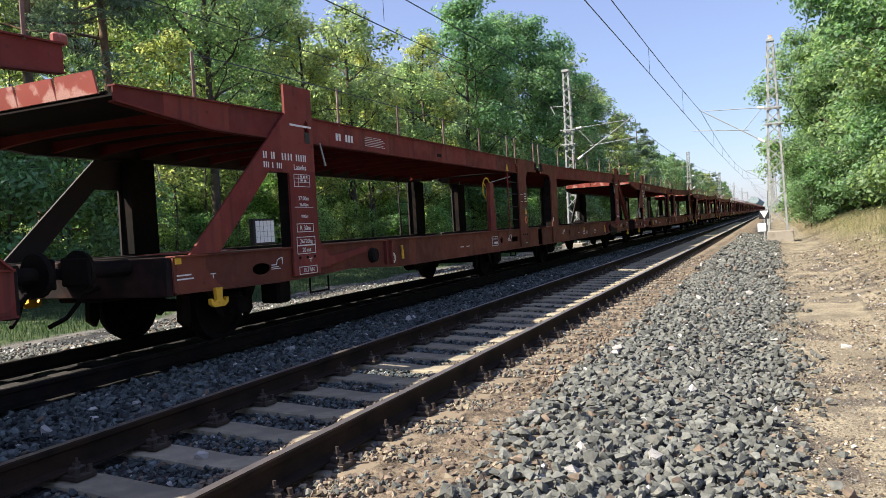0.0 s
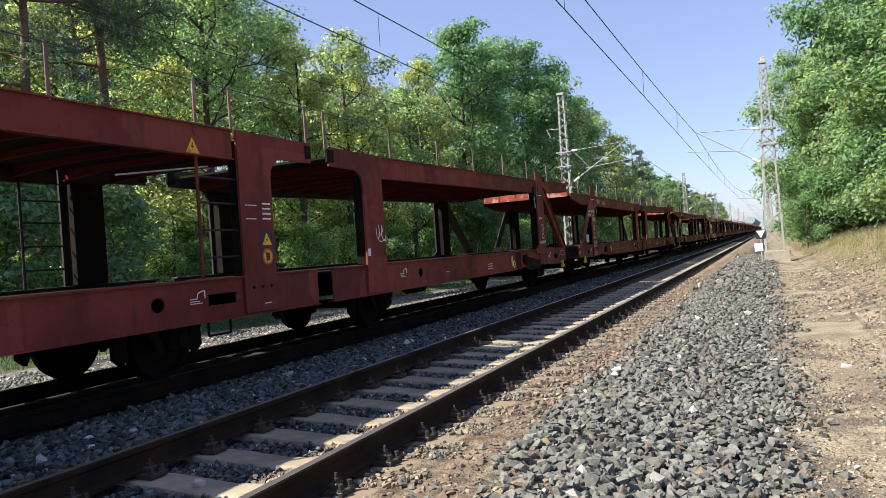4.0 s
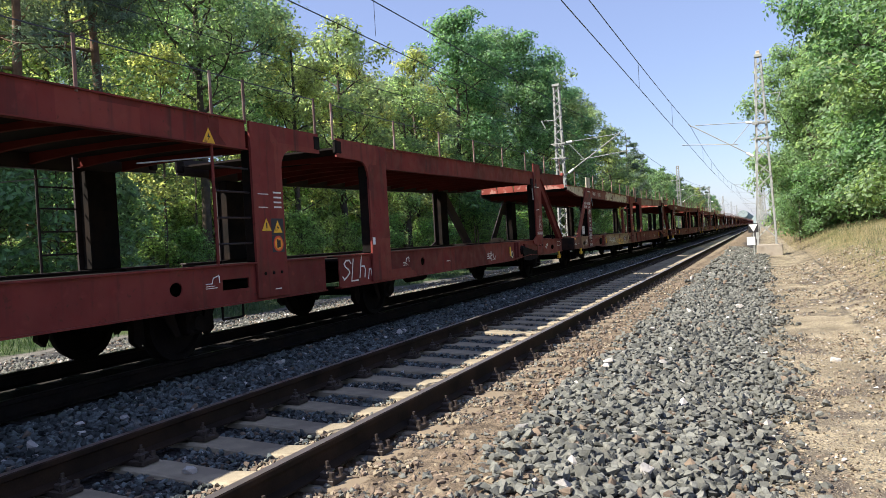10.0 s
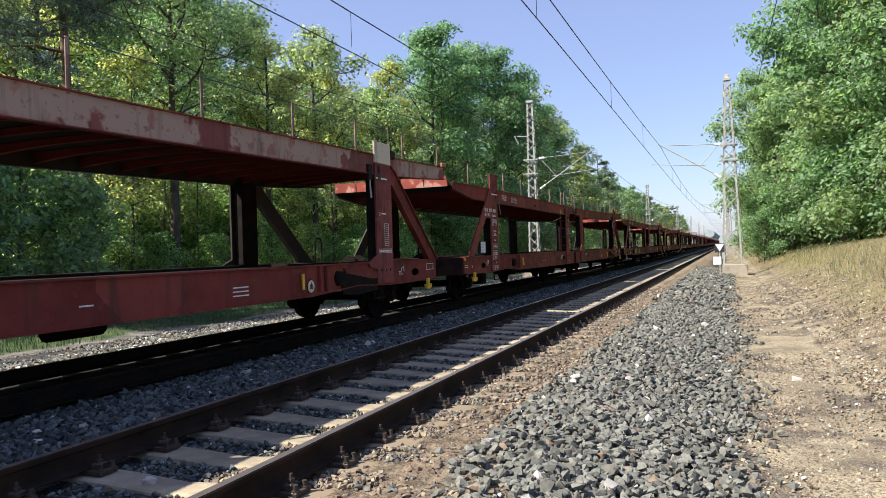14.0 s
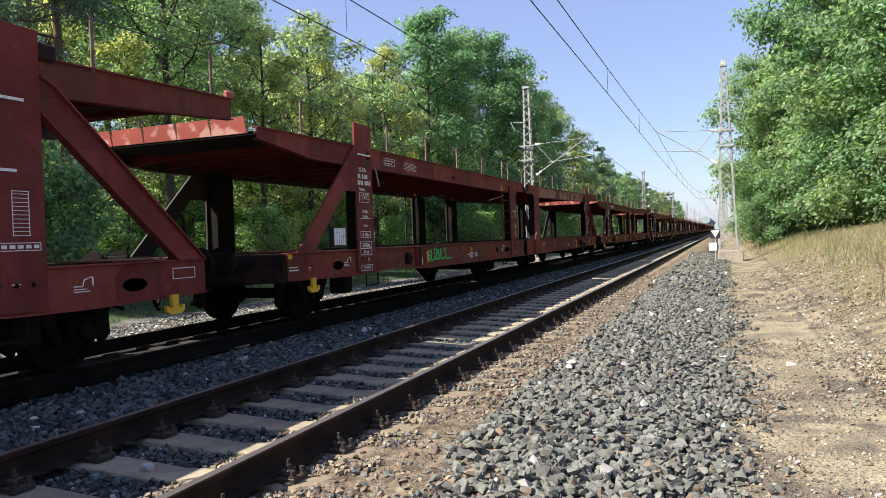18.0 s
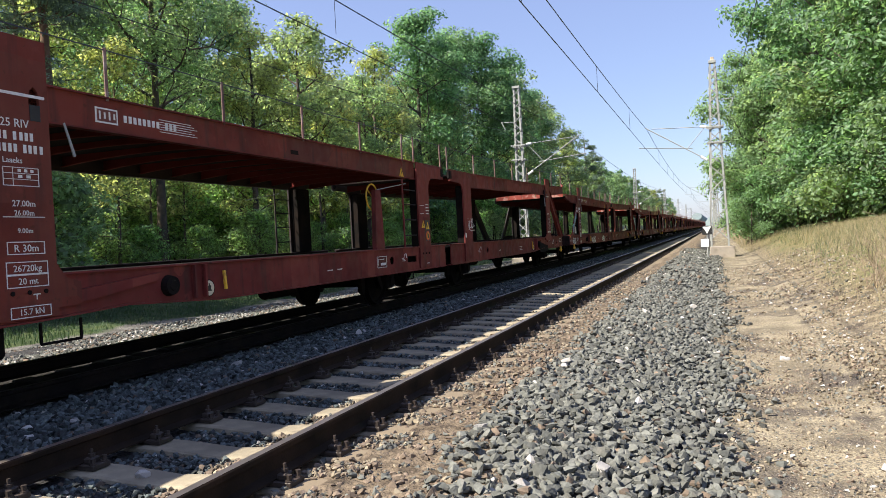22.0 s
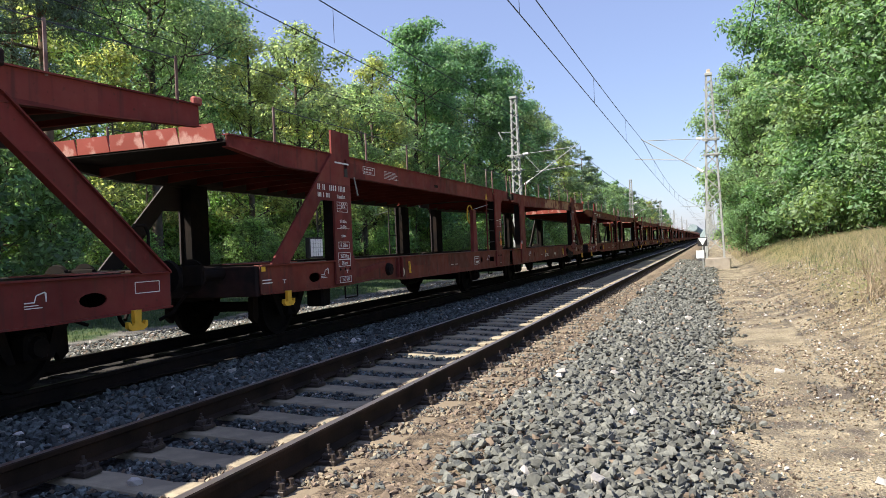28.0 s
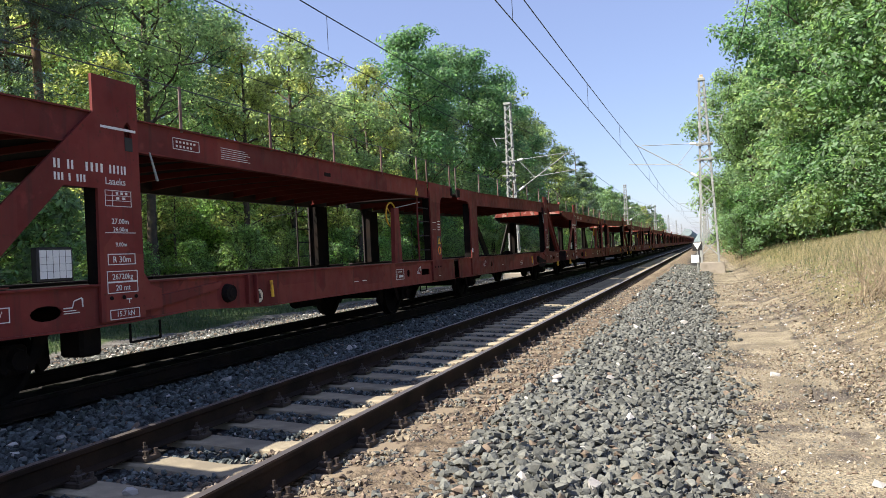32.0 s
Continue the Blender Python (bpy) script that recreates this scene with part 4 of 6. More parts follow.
    bars(w, "beam_notice", [(-8.7, -8.1 - 0.05 * (i % 3), 2.5 + 0.026 * i, 2.506 + 0.026 * i) for i in range(6)], out=-0.03)
    bars(w, "beam_lamp", [(-6.15, -5.95, 2.5, 2.56)], IRON, -0.03)
    for y in (-10.98, -2.4, 2.3, 11.0):
        hs = Build()
        for (ya, za), (yb, zb) in zip(((-0.12, 0.87), (-0.02, 0.87), (0.0, 0.93), (0.09, 0.955), (0.1, 0.95)), ((-0.02, 0.87), (0.0, 0.93), (0.09, 0.955), (0.1, 0.87), (0.1, 0.87))):
            hs.tube((HW - 0.029, y + ya, za), (HW - 0.029, y + yb, zb), 0.006, n=4)
        for i in range(2):
            hs.box(HW - 0.03, HW - 0.027, y - 0.12, y + 0.02 + 0.04 * i, 0.84 - 0.022 * i, 0.848 - 0.022 * i)
        part("hook_symbol", hs, WHITE, w)
    ls = bars(w, "loading_sign", [(-3.58, -3.2, 0.745, 0.945)], WARM, -0.03)
    bars(ls, "sign_frame", frame_rows(-3.58, -3.2, 0.745, 0.945, 0.01), WHITE, -0.026)
    bars(ls, "sign_mark", [(-3.54, -3.53, 0.79, 0.91), (-3.49, -3.3, 0.885, 0.9), (-3.44, -3.24, 0.785, 0.83)], WHITE, -0.026)
    bars(w, "notice", frame_rows(12.15, 12.5, 0.86, 0.98), out=-0.03)
    bars(w, "notice", [(6.2 , 6.5, 0.74 + 0.05 * i, 0.755 + 0.05 * i) for i in range(3)], out=-0.03)
    bars(w, "notice", [(-0.0 + y, 0.16 + y, 0.8, 0.815) for y in (-5.3, -5.0, 4.0)], out=-0.03)
    bars(w, "inspection_panel", frame_rows(10.27, 10.43, 1.34, 1.72, 0.006) + [(10.27, 10.43, 1.375 + 0.035 * i, 1.38 + 0.035 * i) for i in range(10)], out=o)
    bars(w, "inspection_strip", frame_rows(10.05, 10.53, 1.215, 1.285, 0.006) + [(10.085 + 0.075 * i, 10.135 + 0.075 * i, 1.235, 1.265) for i in range(6)], out=o)
    bars(w, "small_writing", [(10.10, 10.115, 1.85, 1.91), (10.17, 10.33, 1.875, 1.9), (10.24, 10.32, 0.93, 0.94)], out=o)
    bars(w, "portal_writing", [(-1.3, -1.15, 1.9 - 0.06 * i, 1.92 - 0.06 * i) for i in range(4)] + [(-1.6, -1.4, 1.88, 1.89), (-1.6, -1.42, 1.72, 1.73), (-1.36, -1.24, 0.72, 0.732)], out=o)
    part("sign_panel", Build().box(HW + o, HW + o + 0.003, -1.375, -1.135, 1.385, 1.59), NAVY, w, "dark square sign panel")
    part("sign_panel", Build().box(HW + o, HW + o + 0.003, -1.375, -1.135, 1.175, 1.38), NAVY, w, "dark square sign panel")
    for y, z, sz in ((-1.255, 1.483, 0.14), (-2.34, 2.5, 0.16)):
        d = o + 0.003 if y > -1.7 else -0.03
        tri = Build()
        tri.plate([(y - sz * 0.62, z - sz * 0.5), (y + sz * 0.62, z - sz * 0.5), (y, z + sz * 0.55)], HW + d, HW + d + 0.005)
        tg = part("warning_triangle", tri, YELLOW, w, "yellow warning triangle")
        part("flash_mark", Build().plate([(y - 0.015, z - sz * 0.3), (y + 0.022, z - sz * 0.02), (y, z - sz * 0.02), (y + 0.012, z + sz * 0.28), (y - 0.024, z - sz * 0.1), (y, z - sz * 0.1)], HW + d + 0.005, HW + d + 0.007), BLACKP, tg)
    sg = part("prohibition_sign", Build().tube((HW + o + 0.003, -1.255, 1.278), (HW + o + 0.006, -1.255, 1.278), 0.098, n=20), REDSIGN, w, "round red and orange sign")
    part("sign_disc", Build().tube((HW + o + 0.006, -1.255, 1.278), (HW + o + 0.008, -1.255, 1.278), 0.076, n=20), ORANGE, sg)
    part("sign_figure", Build().box(HW + o + 0.008, HW + o + 0.01, -1.29, -1.265, 1.225, 1.335).box(HW + o + 0.008, HW + o + 0.01, -1.262, -1.22, 1.235, 1.32), BLACKP, sg)
    part("small_plate", Build().box(HW + o, HW + o + 0.006, 1.12, 1.19, 1.2, 1.31), GRID, w, "small white plate")
    return w


W0 = wagon(True)
tagged(W0, "oxide red double-deck car carrier wagon, empty, rolling on the far track", "wagon", "wagons of the train")
WHEEL, AXLE = wheelset_meshes()
WAGONS = {0: W0}
NEARBY = 13        # wagons up to this one pass the camera; those behind it stay far off
WAGONS[NEARBY] = tagged(wagon(False), "oxide red double-deck car carrier wagon far down the line", "wagon", "wagons of the train")
for wg in (W0, WAGONS[NEARBY]):
    for e_ in (-1, 1):
        for y_ in (2.3, 11.3):
            ax = part("axle", AXLE, None, wg)
            ax.location = (0, e_ * y_, 0.42)
            for s_ in (1, -1):
                wh = part("wheel", WHEEL, None, ax)
                if s_ < 0:
                    wh.rotation_euler = (0, 0, math.pi)
W0.matrix_basis = pose(FAR, train_at(0), 0)
WAGONS[NEARBY].matrix_basis = pose(FAR, train_at(0) + SPAN * NEARBY, 0)
for k in range(FIRST, LAST + 1):
    if k not in WAGONS:
        WAGONS[k] = copy_thing(W0 if k < NEARBY else WAGONS[NEARBY], pose(FAR, train_at(0) + SPAN * k, 0))

# only some wagons have the hand brake column and its sign
for k in (-1, 1, 2, 3, 5, 6, 8):
    for o in list(WAGONS[k].children):
        if o.name.split(".")[0] in ("brake_column", "loading_sign"):
            for c in list(o.children):
                bpy.data.objects.remove(c)
            bpy.data.objects.remove(o)
for k in (3, 7, 8):
    tg = part("warning_triangle", Build().plate([(-1.56, 1.44), (-1.38, 1.44), (-1.47, 1.59)], HW + 0.012, HW + 0.017), YELLOW, WAGONS[k], "yellow warning triangle")
    part("flash_mark", Build().box(HW + 0.017, HW + 0.019, -1.48, -1.46, 1.47, 1.54), BLACKP, tg)

# ---- overhead line ----
def lattice_mast(cx, cy, base, top, wb, wt, label, arms):
    m = thing("catenary_mast", label, "mast", pose(cx, cy, base), "masts of the overhead line")
    h = top - base

    def corner(i, z):
        k = (wb + (wt - wb) * z / h) / 2
        return Vector((k * (1, -1, -1, 1)[i], k * 0.7 * (1, 1, -1, -1)[i], z))

    for i in range(4):
        a, b = corner(i, 0), corner(i, h)
        leg = Build()
        sx, sy = (1, -1, -1, 1)[i], (1, 1, -1, -1)[i]
        for dx, dy in ((0.095, 0.012), (0.012, 0.095)):
            leg.add([(p.x - sx * u, p.y - sy * w_, p.z) for p in (a, b) for u, w_ in ((0, 0), (dx, 0), (dx, dy), (0, dy))],
                    [(0, 1, 2, 3), (4, 5, 6, 7), (0, 1, 5, 4), (1, 2, 6, 5), (2, 3, 7, 6), (3, 0, 4, 7)])
        part("mast_leg", leg, GALV, m)
    z, k = 0.3, 0
    while z < h - 0.3:
        step = max(0.3, 0.95 * (wb + (wt - wb) * z / h))
        z2 = min(z + step, h - 0.1)
        br = Build()
        for i in range(4):
            j = (i + 1) % 4
            a, b = (corner(i, z), corner(j, z2)) if k % 2 else (corner(j, z), corner(i, z2))
            br.tube(a, b, 0.028, n=5)
        part("lattice_brace", br, GALV, m)
        z, k = z2, k + 1
    part("mast_cap", Build().box(-wt / 2 - 0.03, wt / 2 + 0.03, -wt / 2, wt / 2, h - 0.12, h + 0.02, 0.01), GALV, m)
    for zz in (5.4 - base, 6.2 - base):
        for y0 in (-0.32, 0.26):
            part("cross_clamp", Build().box(-0.42, 0.42, y0, y0 + 0.06, zz, zz + 0.07, 0.008), GALV, m)
    d = arms
    reach = abs(d)
    sg = 1 if d > 0 else -1
    if sg < 0:
        part("yellow_marker", Build().box(-0.09, 0.09, -0.09, 0.09, h + 0.02, h + 0.2, 0.01), CREAM, m, "yellow marker on the mast top")
    zt, zb, zc = 6.3 - base, 5.0 - base, 5.3 - base
    part("top_tie", Build().tube((sg * 0.3, 0, zt), (sg * (reach - 0.1), 0, zt + 0.15), 0.022, n=6), GALV, m)
    part("cantilever_tube", Build().tube((sg * 0.3, 0, zb - 0.5), (sg * (reach + 0.25), 0, zt + 0.25), 0.03, n=6), GALV, m)
    part("steady_arm", Build().tube((sg * reach * 0.35, 0, zc - 0.05), (sg * (reach + 0.6), 0, zc + 0.2), 0.024, n=6), GALV, m)
    part("strut", Build().tube((sg * reach * 0.15, 0, zt), (sg * reach * 0.42, 0, zc - 0.02), 0.018, n=6), GALV, m)
    for px, pz in ((sg * 0.42, zt), (sg * 0.45, zb - 0.42)):
        part("insulator", Build().tube((px, 0, pz), (px + sg * 0.3, 0, pz + (0.02 if pz == zt else 0.2)), 0.07, n=10), SIGNW, m, "pale ribbed insulator")
    part("feeder_bracket", Build().tube((-sg * 0.1, 0, 7.6 - base), (-sg * 1.0, 0, 7.65 - base), 0.025, n=6).tube((-sg * 0.95, 0, 7.65 - base), (-sg * 0.75, 0, 7.2 - base), 0.03, n=6), GALV, m)
    return m


def foundation(cx, cy, z0, z1):
    return thing("mast_foundation", "pale weathered concrete foundation block under a mast", "foundation", pose(cx, cy, 0), "mast foundations",
                 b=Build().box(-0.6, 0.6, -0.6, 0.6, z0, z1, 0.03), material=BLOCKM)


MAST_Y = [40.0 + 64.0 * k for k in range(6)]
for k, y in enumerate(MAST_Y):
    lattice_mast(0.22, y, 0.08, 9.65, 0.95, 0.3, "pale lattice steel mast with a cantilever arm beside the path", -3.25)
    foundation(0.32, y, -0.9, 0.08)
    lattice_mast(-10.2, y, -0.1, 9.6, 0.62, 0.36, "pale lattice steel mast with a cantilever arm at the forest side", 3.2)
    foundation(-10.2, y, -1.0, -0.1)


def span_wire(name, label, x, z, sag, r, drop=None):
    b = Build()
    ys = [MAST_Y[0] - 64.0, *MAST_Y]
    for a, c in zip(ys, ys[1:]):
        n = 14
        pts = []
        for i in range(n + 1):
            u = i / n
            pts.append((x + 0.12 * math.cos(math.pi * (a + (c - a) * u) / 64), a + (c - a) * u, z - sag * 4 * u * (1 - u)))
        b.path(pts, r, 5)
        if drop:
            for i in range(2, n, 2):
                b.tube(pts[i], (pts[i][0], pts[i][1], drop), 0.006, n=4)
    return thing(name, label, "overhead wire", kind="structure", b=b, material=WIRE)


for cx in (NEAR + 0.18, FAR + 0.12):
    span_wire("contact_wire", "dark contact wire over a track", cx - (0.2 if cx < -5 else 0.0), 5.3, 0.0, 0.011)
    span_wire("messenger_wire", "dark carrying wire with droppers over a track", cx, 6.45, 0.48, 0.012, 5.3)
span_wire("feeder_wire", "dark feeder wire beside the masts", 1.15, 7.4, 0.75, 0.011)
span_wire("feeder_wire", "dark feeder wire along the forest edge", -11.15, 7.25, 1.25, 0.011)

# white marker board by the path
sp = thing("marker_post", "small white triangle board on a post beside the path", "sign", pose(-0.36, 36.5, -0.45))
part("post", Build().tube((0, 0, 0), (0, 0, 1.6), 0.03, n=8), GALV, sp)
bd = part("upper_board", Build().box(-0.22, 0.22, -0.045, -0.03, 1.2, 1.62, 0.01), BLACKP, sp)
part("triangle", Build().add([(-0.19, -0.05, 1.58), (0.19, -0.05, 1.58), (0.0, -0.05, 1.24), (-0.19, -0.046, 1.58), (0.19, -0.046, 1.58), (0.0, -0.046, 1.24)],
                             [(0, 1, 2), (5, 4, 3), (0, 1, 4, 3), (1, 2, 5, 4), (2, 0, 3, 5)]), SIGNW, bd)
part("lower_board", Build().box(-0.3, 0.06, -0.05, -0.035, 0.62, 1.0, 0.01), SIGNW, sp, "plain white board")

# ---- trees ----
def leaf_quads(rng, centres, radii, per, size, slim=0.5, squash=0.7):
    """Leaf sprays over the upper shells of the clumps, facing outwards."""
    c = np.repeat(centres, per, axis=0)
    r = np.repeat(radii, per)
    n = len(c)
    d = rng.normal(size=(n, 3))
    d /= np.linalg.norm(d, axis=1, keepdims=True)
    d[:, 2] = np.where(rng.uniform(size=n) < 0.7, np.abs(d[:, 2]), d[:, 2])
    p = c + d * (r * rng.uniform(0.35, 1.0, n) ** 0.6)[:, None] * np.array([1, 1, squash])
    face = d * 0.9 + rng.normal(size=(n, 3)) * 0.42 + np.array([0, 0, 0.35])
    face /= np.linalg.norm(face, axis=1, keepdims=True)
    a = np.cross(face, rng.normal(size=(n, 3)))
    a /= np.linalg.norm(a, axis=1, keepdims=True) + 1e-9
    b = np.cross(face, a)
    s = (size * rng.uniform(0.6, 1.25, n))[:, None]
    v = np.stack([p - a * s, p + b * s * slim + face * s * 0.12, p + a * s, p - b * s * slim + face * s * 0.12], 1).reshape(-1, 3)
    return v, np.arange(n * 4).reshape(-1, 4)


def limb(b, a, d, length, r, rng, depth, tips, bend=0.25):
    p, d = Vector(a), Vector(d).normalized()
    n = 4
    for i in range(n):
        q = p + d * (length / n)
        b.tube(p, q, r * (1 - 0.75 * i / n), r * (1 - 0.75 * (i + 1) / n), n=(6, 4, 3)[depth], caps=False)
        p = q
        if i == 1:
            tips.append(p)
        d = (d + Vector(rng.normal(size=3)) * bend + Vector((0, 0, 0.08))).normalized()
        if depth < 2 and i >= 1:
            side = (d + Vector(rng.normal(size=3)) * 0.8).normalized()
            limb(b, p, side, length * 0.46, r * 0.45, rng, depth + 1, tips, bend)
    tips.append(p)


def tree_kind(seed, height, base, radius, leaves, size, bark=None, leafm=None, pine=False, slim=1.0):
    """Meshes of a trunk with limbs and of a crown."""
    rng = np.random.default_rng(seed)
    b, tips = Build(), []
    p, lean = Vector((0, 0, -0.3)), Vector((rng.normal() * 0.02, rng.normal() * 0.02, 1))
    n = 8
    r0 = height * (0.0092 if pine else 0.0125) * slim
    pts = [p]
    for i in range(n):
        q = p + Vector((lean.x + rng.normal() * 0.03, lean.y + rng.normal() * 0.03, 1)) * (height * 0.97 / n)
        b.tube(p, q, r0 * (1.15 - 0.95 * i / n), r0 * (1.15 - 0.95 * (i + 1) / n), n=8, caps=False)
        p = q
        pts.append(p)
    count = 16 if pine else 19
    for i in range(count):
        u = base + (1 - base) * (i + rng.uniform(0, 0.8)) / count * 0.95
        k = min(int(u * n), n - 1)
        at = pts[k].lerp(pts[k + 1], u * n - k)
        ang = i * 2.4 + rng.uniform(-0.4, 0.4)
        rise = 0.12 if pine else 0.55
        shape = (1.0 - 0.55 * (u - base) / (1 - base)) if pine else math.sin(math.pi * min(1, 0.22 + 0.75 * (u - base) / (1 - base)))
        limb(b, at, (math.cos(ang), math.sin(ang), rise), radius * 0.72 * max(0.35, shape) * rng.uniform(0.8, 1.1), r0 * 0.34, rng, 0 if not pine else 1, tips, 0.22)
    if pine:
        for i in range(7):
            u = 0.12 + (base - 0.1) * i / 7
            k = int(u * n)
            ang = rng.uniform(0, 6.3)
            b.tube(pts[k], pts[k] + Vector((math.cos(ang), math.sin(ang), -0.1)) * rng.uniform(0.5, 1.6), 0.025, 0.006, n=4, caps=False)
    tips.append(pts[-1])
    c = np.array([tuple(t) for t in tips])
    keep = rng.uniform(size=len(c)) < (0.9 if pine else 0.42)
    c = c[keep]
    near = c[rng.integers(0, len(c), len(c) // 2)] + rng.normal(size=(len(c) // 2, 3)) * radius * 0.07
    c = np.concatenate([c, near])
    rad = rng.uniform(0.45, 1.0, len(c)) * (0.2 + radius * 0.125) * (1.2 if pine else 1.4)
    weight = np.maximum(4, (leaves * rad ** 2 / np.sum(rad ** 2)).astype(int))
    v, f = leaf_quads(rng, np.repeat(c, weight, axis=0), np.repeat(rad, weight), 1, size, 0.2 if pine else 0.5, 0.45 if pine else 0.75)
    return b.mesh("trunk", bark or BARK, smooth=True), raw_mesh("crown", v, f, leafm or LEAF)


KINDS = {
    "oak": [tree_kind(11, 14.0, 0.05, 5.0, 24000, 0.115), tree_kind(12, 12.5, 0.05, 4.6, 22000, 0.115, leafm=LEAFR), tree_kind(13, 16.0, 0.06, 4.8, 25000, 0.115)],
    "birch": [tree_kind(21, 14.0, 0.2, 3.2, 8500, 0.11, leafm=LEAFB), tree_kind(22, 12.0, 0.2, 3.2, 8500, 0.11, leafm=LEAFR)],
    "pine": [tree_kind(31, 18.0, 0.45, 4.2, 24000, 0.105, PINEBARK, NEEDLE, True), tree_kind(32, 16.0, 0.4, 4.0, 22000, 0.105, PINEBARK, NEEDLE, True)],
    "bush": [tree_kind(41, 4.2, 0.05, 2.4, 4600, 0.1, leafm=LEAFU), tree_kind(42, 3.2, 0.04, 2.1, 4000, 0.09, leafm=LEAFB), tree_kind(43, 5.0, 0.06, 2.3, 4600, 0.1, leafm=LEAFR), tree_kind(44, 4.4, 0.05, 2.4, 4600, 0.1)],
    "far_oak": [tree_kind(14, 15.0, 0.08, 4.5, 8000, 0.19), tree_kind(15, 14.0, 0.1, 4.2, 8000, 0.19, leafm=LEAFR)],
    "far_pine": [tree_kind(33, 17.0, 0.3, 3.2, 6000, 0.22, PINEBARK, NEEDLE, True), tree_kind(16, 14.0, 0.2, 2.8, 6000, 0.16, leafm=LEAFB)],
}
KINDS["high"] = [tree_kind(17, 14.0, 0.4, 4.8, 16000, 0.085, leafm=LEAFR), tree_kind(18, 14.0, 0.38, 4.6, 16000, 0.085)]
KINDS["stem"] = [tree_kind(51, 9.0, 0.3, 1.6, 3500, 0.085, leafm=LEAFB, slim=0.5), tree_kind(52, 11.0, 0.35, 1.7, 3500, 0.085, leafm=LEAFR, slim=0.5)]
SAY = {"far_oak": ("broadleaf_tree", "broadleaf tree with a dense green crown far along the line", "tree"),
       "far_pine": ("slender_tree", "slender tree far along the line", "tree"),
       "high": ("broadleaf_tree", "broadleaf tree with a high open crown in the forest", "tree"),
       "stem": ("young_tree", "thin young tree with a bare stem in the forest", "tree"),
"oak": ("broadleaf_tree", "tall broadleaf tree with a dense green crown at the forest edge", "tree"),
       "birch": ("slender_tree", "slender light green tree at the forest edge", "tree"),
       "pine": ("pine_tree", "tall pine with a bare reddish trunk in the forest", "tree"),
       "bush": ("forest_shrub", "leafy green shrub in the forest undergrowth", "shrub")}


def plant(kind, i, x, y, scale=1.0, turn=0.0, tall=1.0):
    name, label, cat = SAY[kind]
    trunk, crown = KINDS[kind][i % len(KINDS[kind])]
    t = thing(name, label, cat, pose(x, y, ground_z(x, y) - 0.05, 0, 0, turn) @ Matrix.Diagonal((scale, scale, scale * tall, 1)), cat + "s along the railway")
    part("trunk", trunk, None, t)
    part("crown", crown, None, t)


def forest():
    rng = random.Random(5)
    # shrubs at the forest edge, thin in front and denser behind
    y = 7.0
    while y < 150:
        plant("bush", rng.choice((0, 0, 2)), -21.0 + rng.uniform(-1.0, 1.0), y, rng.uniform(0.5, 0.85) if y < 50 else rng.uniform(0.8, 1.2), rng.uniform(0, 360))
        y += rng.uniform(1.9, 3.2) if y < 70 else 5.0
    y = 12.0
    while y < 75:
        plant("bush", rng.choice((0, 0, 2)), -26.5 + rng.uniform(-2.5, 2.0), y, rng.uniform(0.9, 1.6), rng.uniform(0, 360))
        y += rng.uniform(1.5, 2.4)
    y = 16.0
    while y < 80:
        plant("bush", 1 if rng.random() < 0.6 else 2, -34.0 + rng.uniform(-2.0, 2.0), y, rng.uniform(1.2, 1.8), rng.uniform(0, 360))
        y += rng.uniform(2.2, 3.6)
    # large dark shrubs at the very edge, and a hedge that closes the forest floor
    for x, y, k in ((-18.5, 12.6, 1.05), (-18.8, 14.6, 1.15), (-19.2, 10.4, 1.1), (-19.5, 17.0, 0.9)):
        plant("bush", 3, x, y, k, rng.uniform(0, 360))
    # the forest goes on behind the camera: unseen trees added to shade its edge
    for k in range(9):
        plant("oak", k, (-24.5, -29.0, -34.0)[k % 3] + rng.uniform(-1.0, 1.0), 7.5 - 3.2 * k, rng.uniform(1.0, 1.12), rng.uniform(0, 360))
    y = 14.0
    while y < 90:
        plant("bush", rng.choice((0, 2)), -41.0 + rng.uniform(-1.5, 1.5), y, rng.uniform(1.4, 1.9), rng.uniform(0, 360))
        y += rng.uniform(2.2, 3.4)
    # bare young stems
    y = 9.0
    while y < 60:
        plant("stem", rng.randrange(2), -22.5 + rng.uniform(-2.2, 2.2), y, rng.uniform(0.7, 1.15), rng.uniform(0, 360))
        y += rng.uniform(2.4, 5.0)
    # front row along the tracks: kind, variant, y, x, scale
    for kind, i, y, x, s in (("pine", 0, 14.2, -23.0, 1.1), ("pine", 1, 15.6, -21.0, 1.25), ("pine", 0, 18.7, -21.2, 1.15), ("high", 0, 25.0, -22.5, 1.2), ("high", 1, 28.5, -25.5, 1.15), ("birch", 0, 21.5, -26.0, 1.15),
                             ("birch", 0, 31.8, -22.5, 0.98), ("birch", 1, 35.5, -22.0, 1.25), ("birch", 0, 39.5, -23.0, 0.95), ("birch", 1, 43.0, -21.5, 1.08), ("birch", 0, 46.5, -22.5, 1.1),
                             ("oak", 1, 48.5, -24.5, 1.15), ("oak", 0, 53.5, -22.0, 1.40), ("oak", 1, 58.5, -23.0, 1.35), ("oak", 2, 64.5, -23.0, 1.38), ("oak", 0, 70.5, -22.0, 1.55), ("oak", 1, 77.0, -22.5, 1.68), ("oak", 2, 84.0, -22.0, 1.28),
                             ("oak", 0, 92.0, -22.5, 1.45), ("oak", 1, 100.0, -22.0, 1.6)):
        plant(kind, i, x, y, s, rng.uniform(0, 360))
    for k in range(7):
        plant("high", k, -42.0 + rng.uniform(-2.0, 2.0), 13.0 + 4.6 * k, rng.uniform(1.45, 1.65), rng.uniform(0, 360))
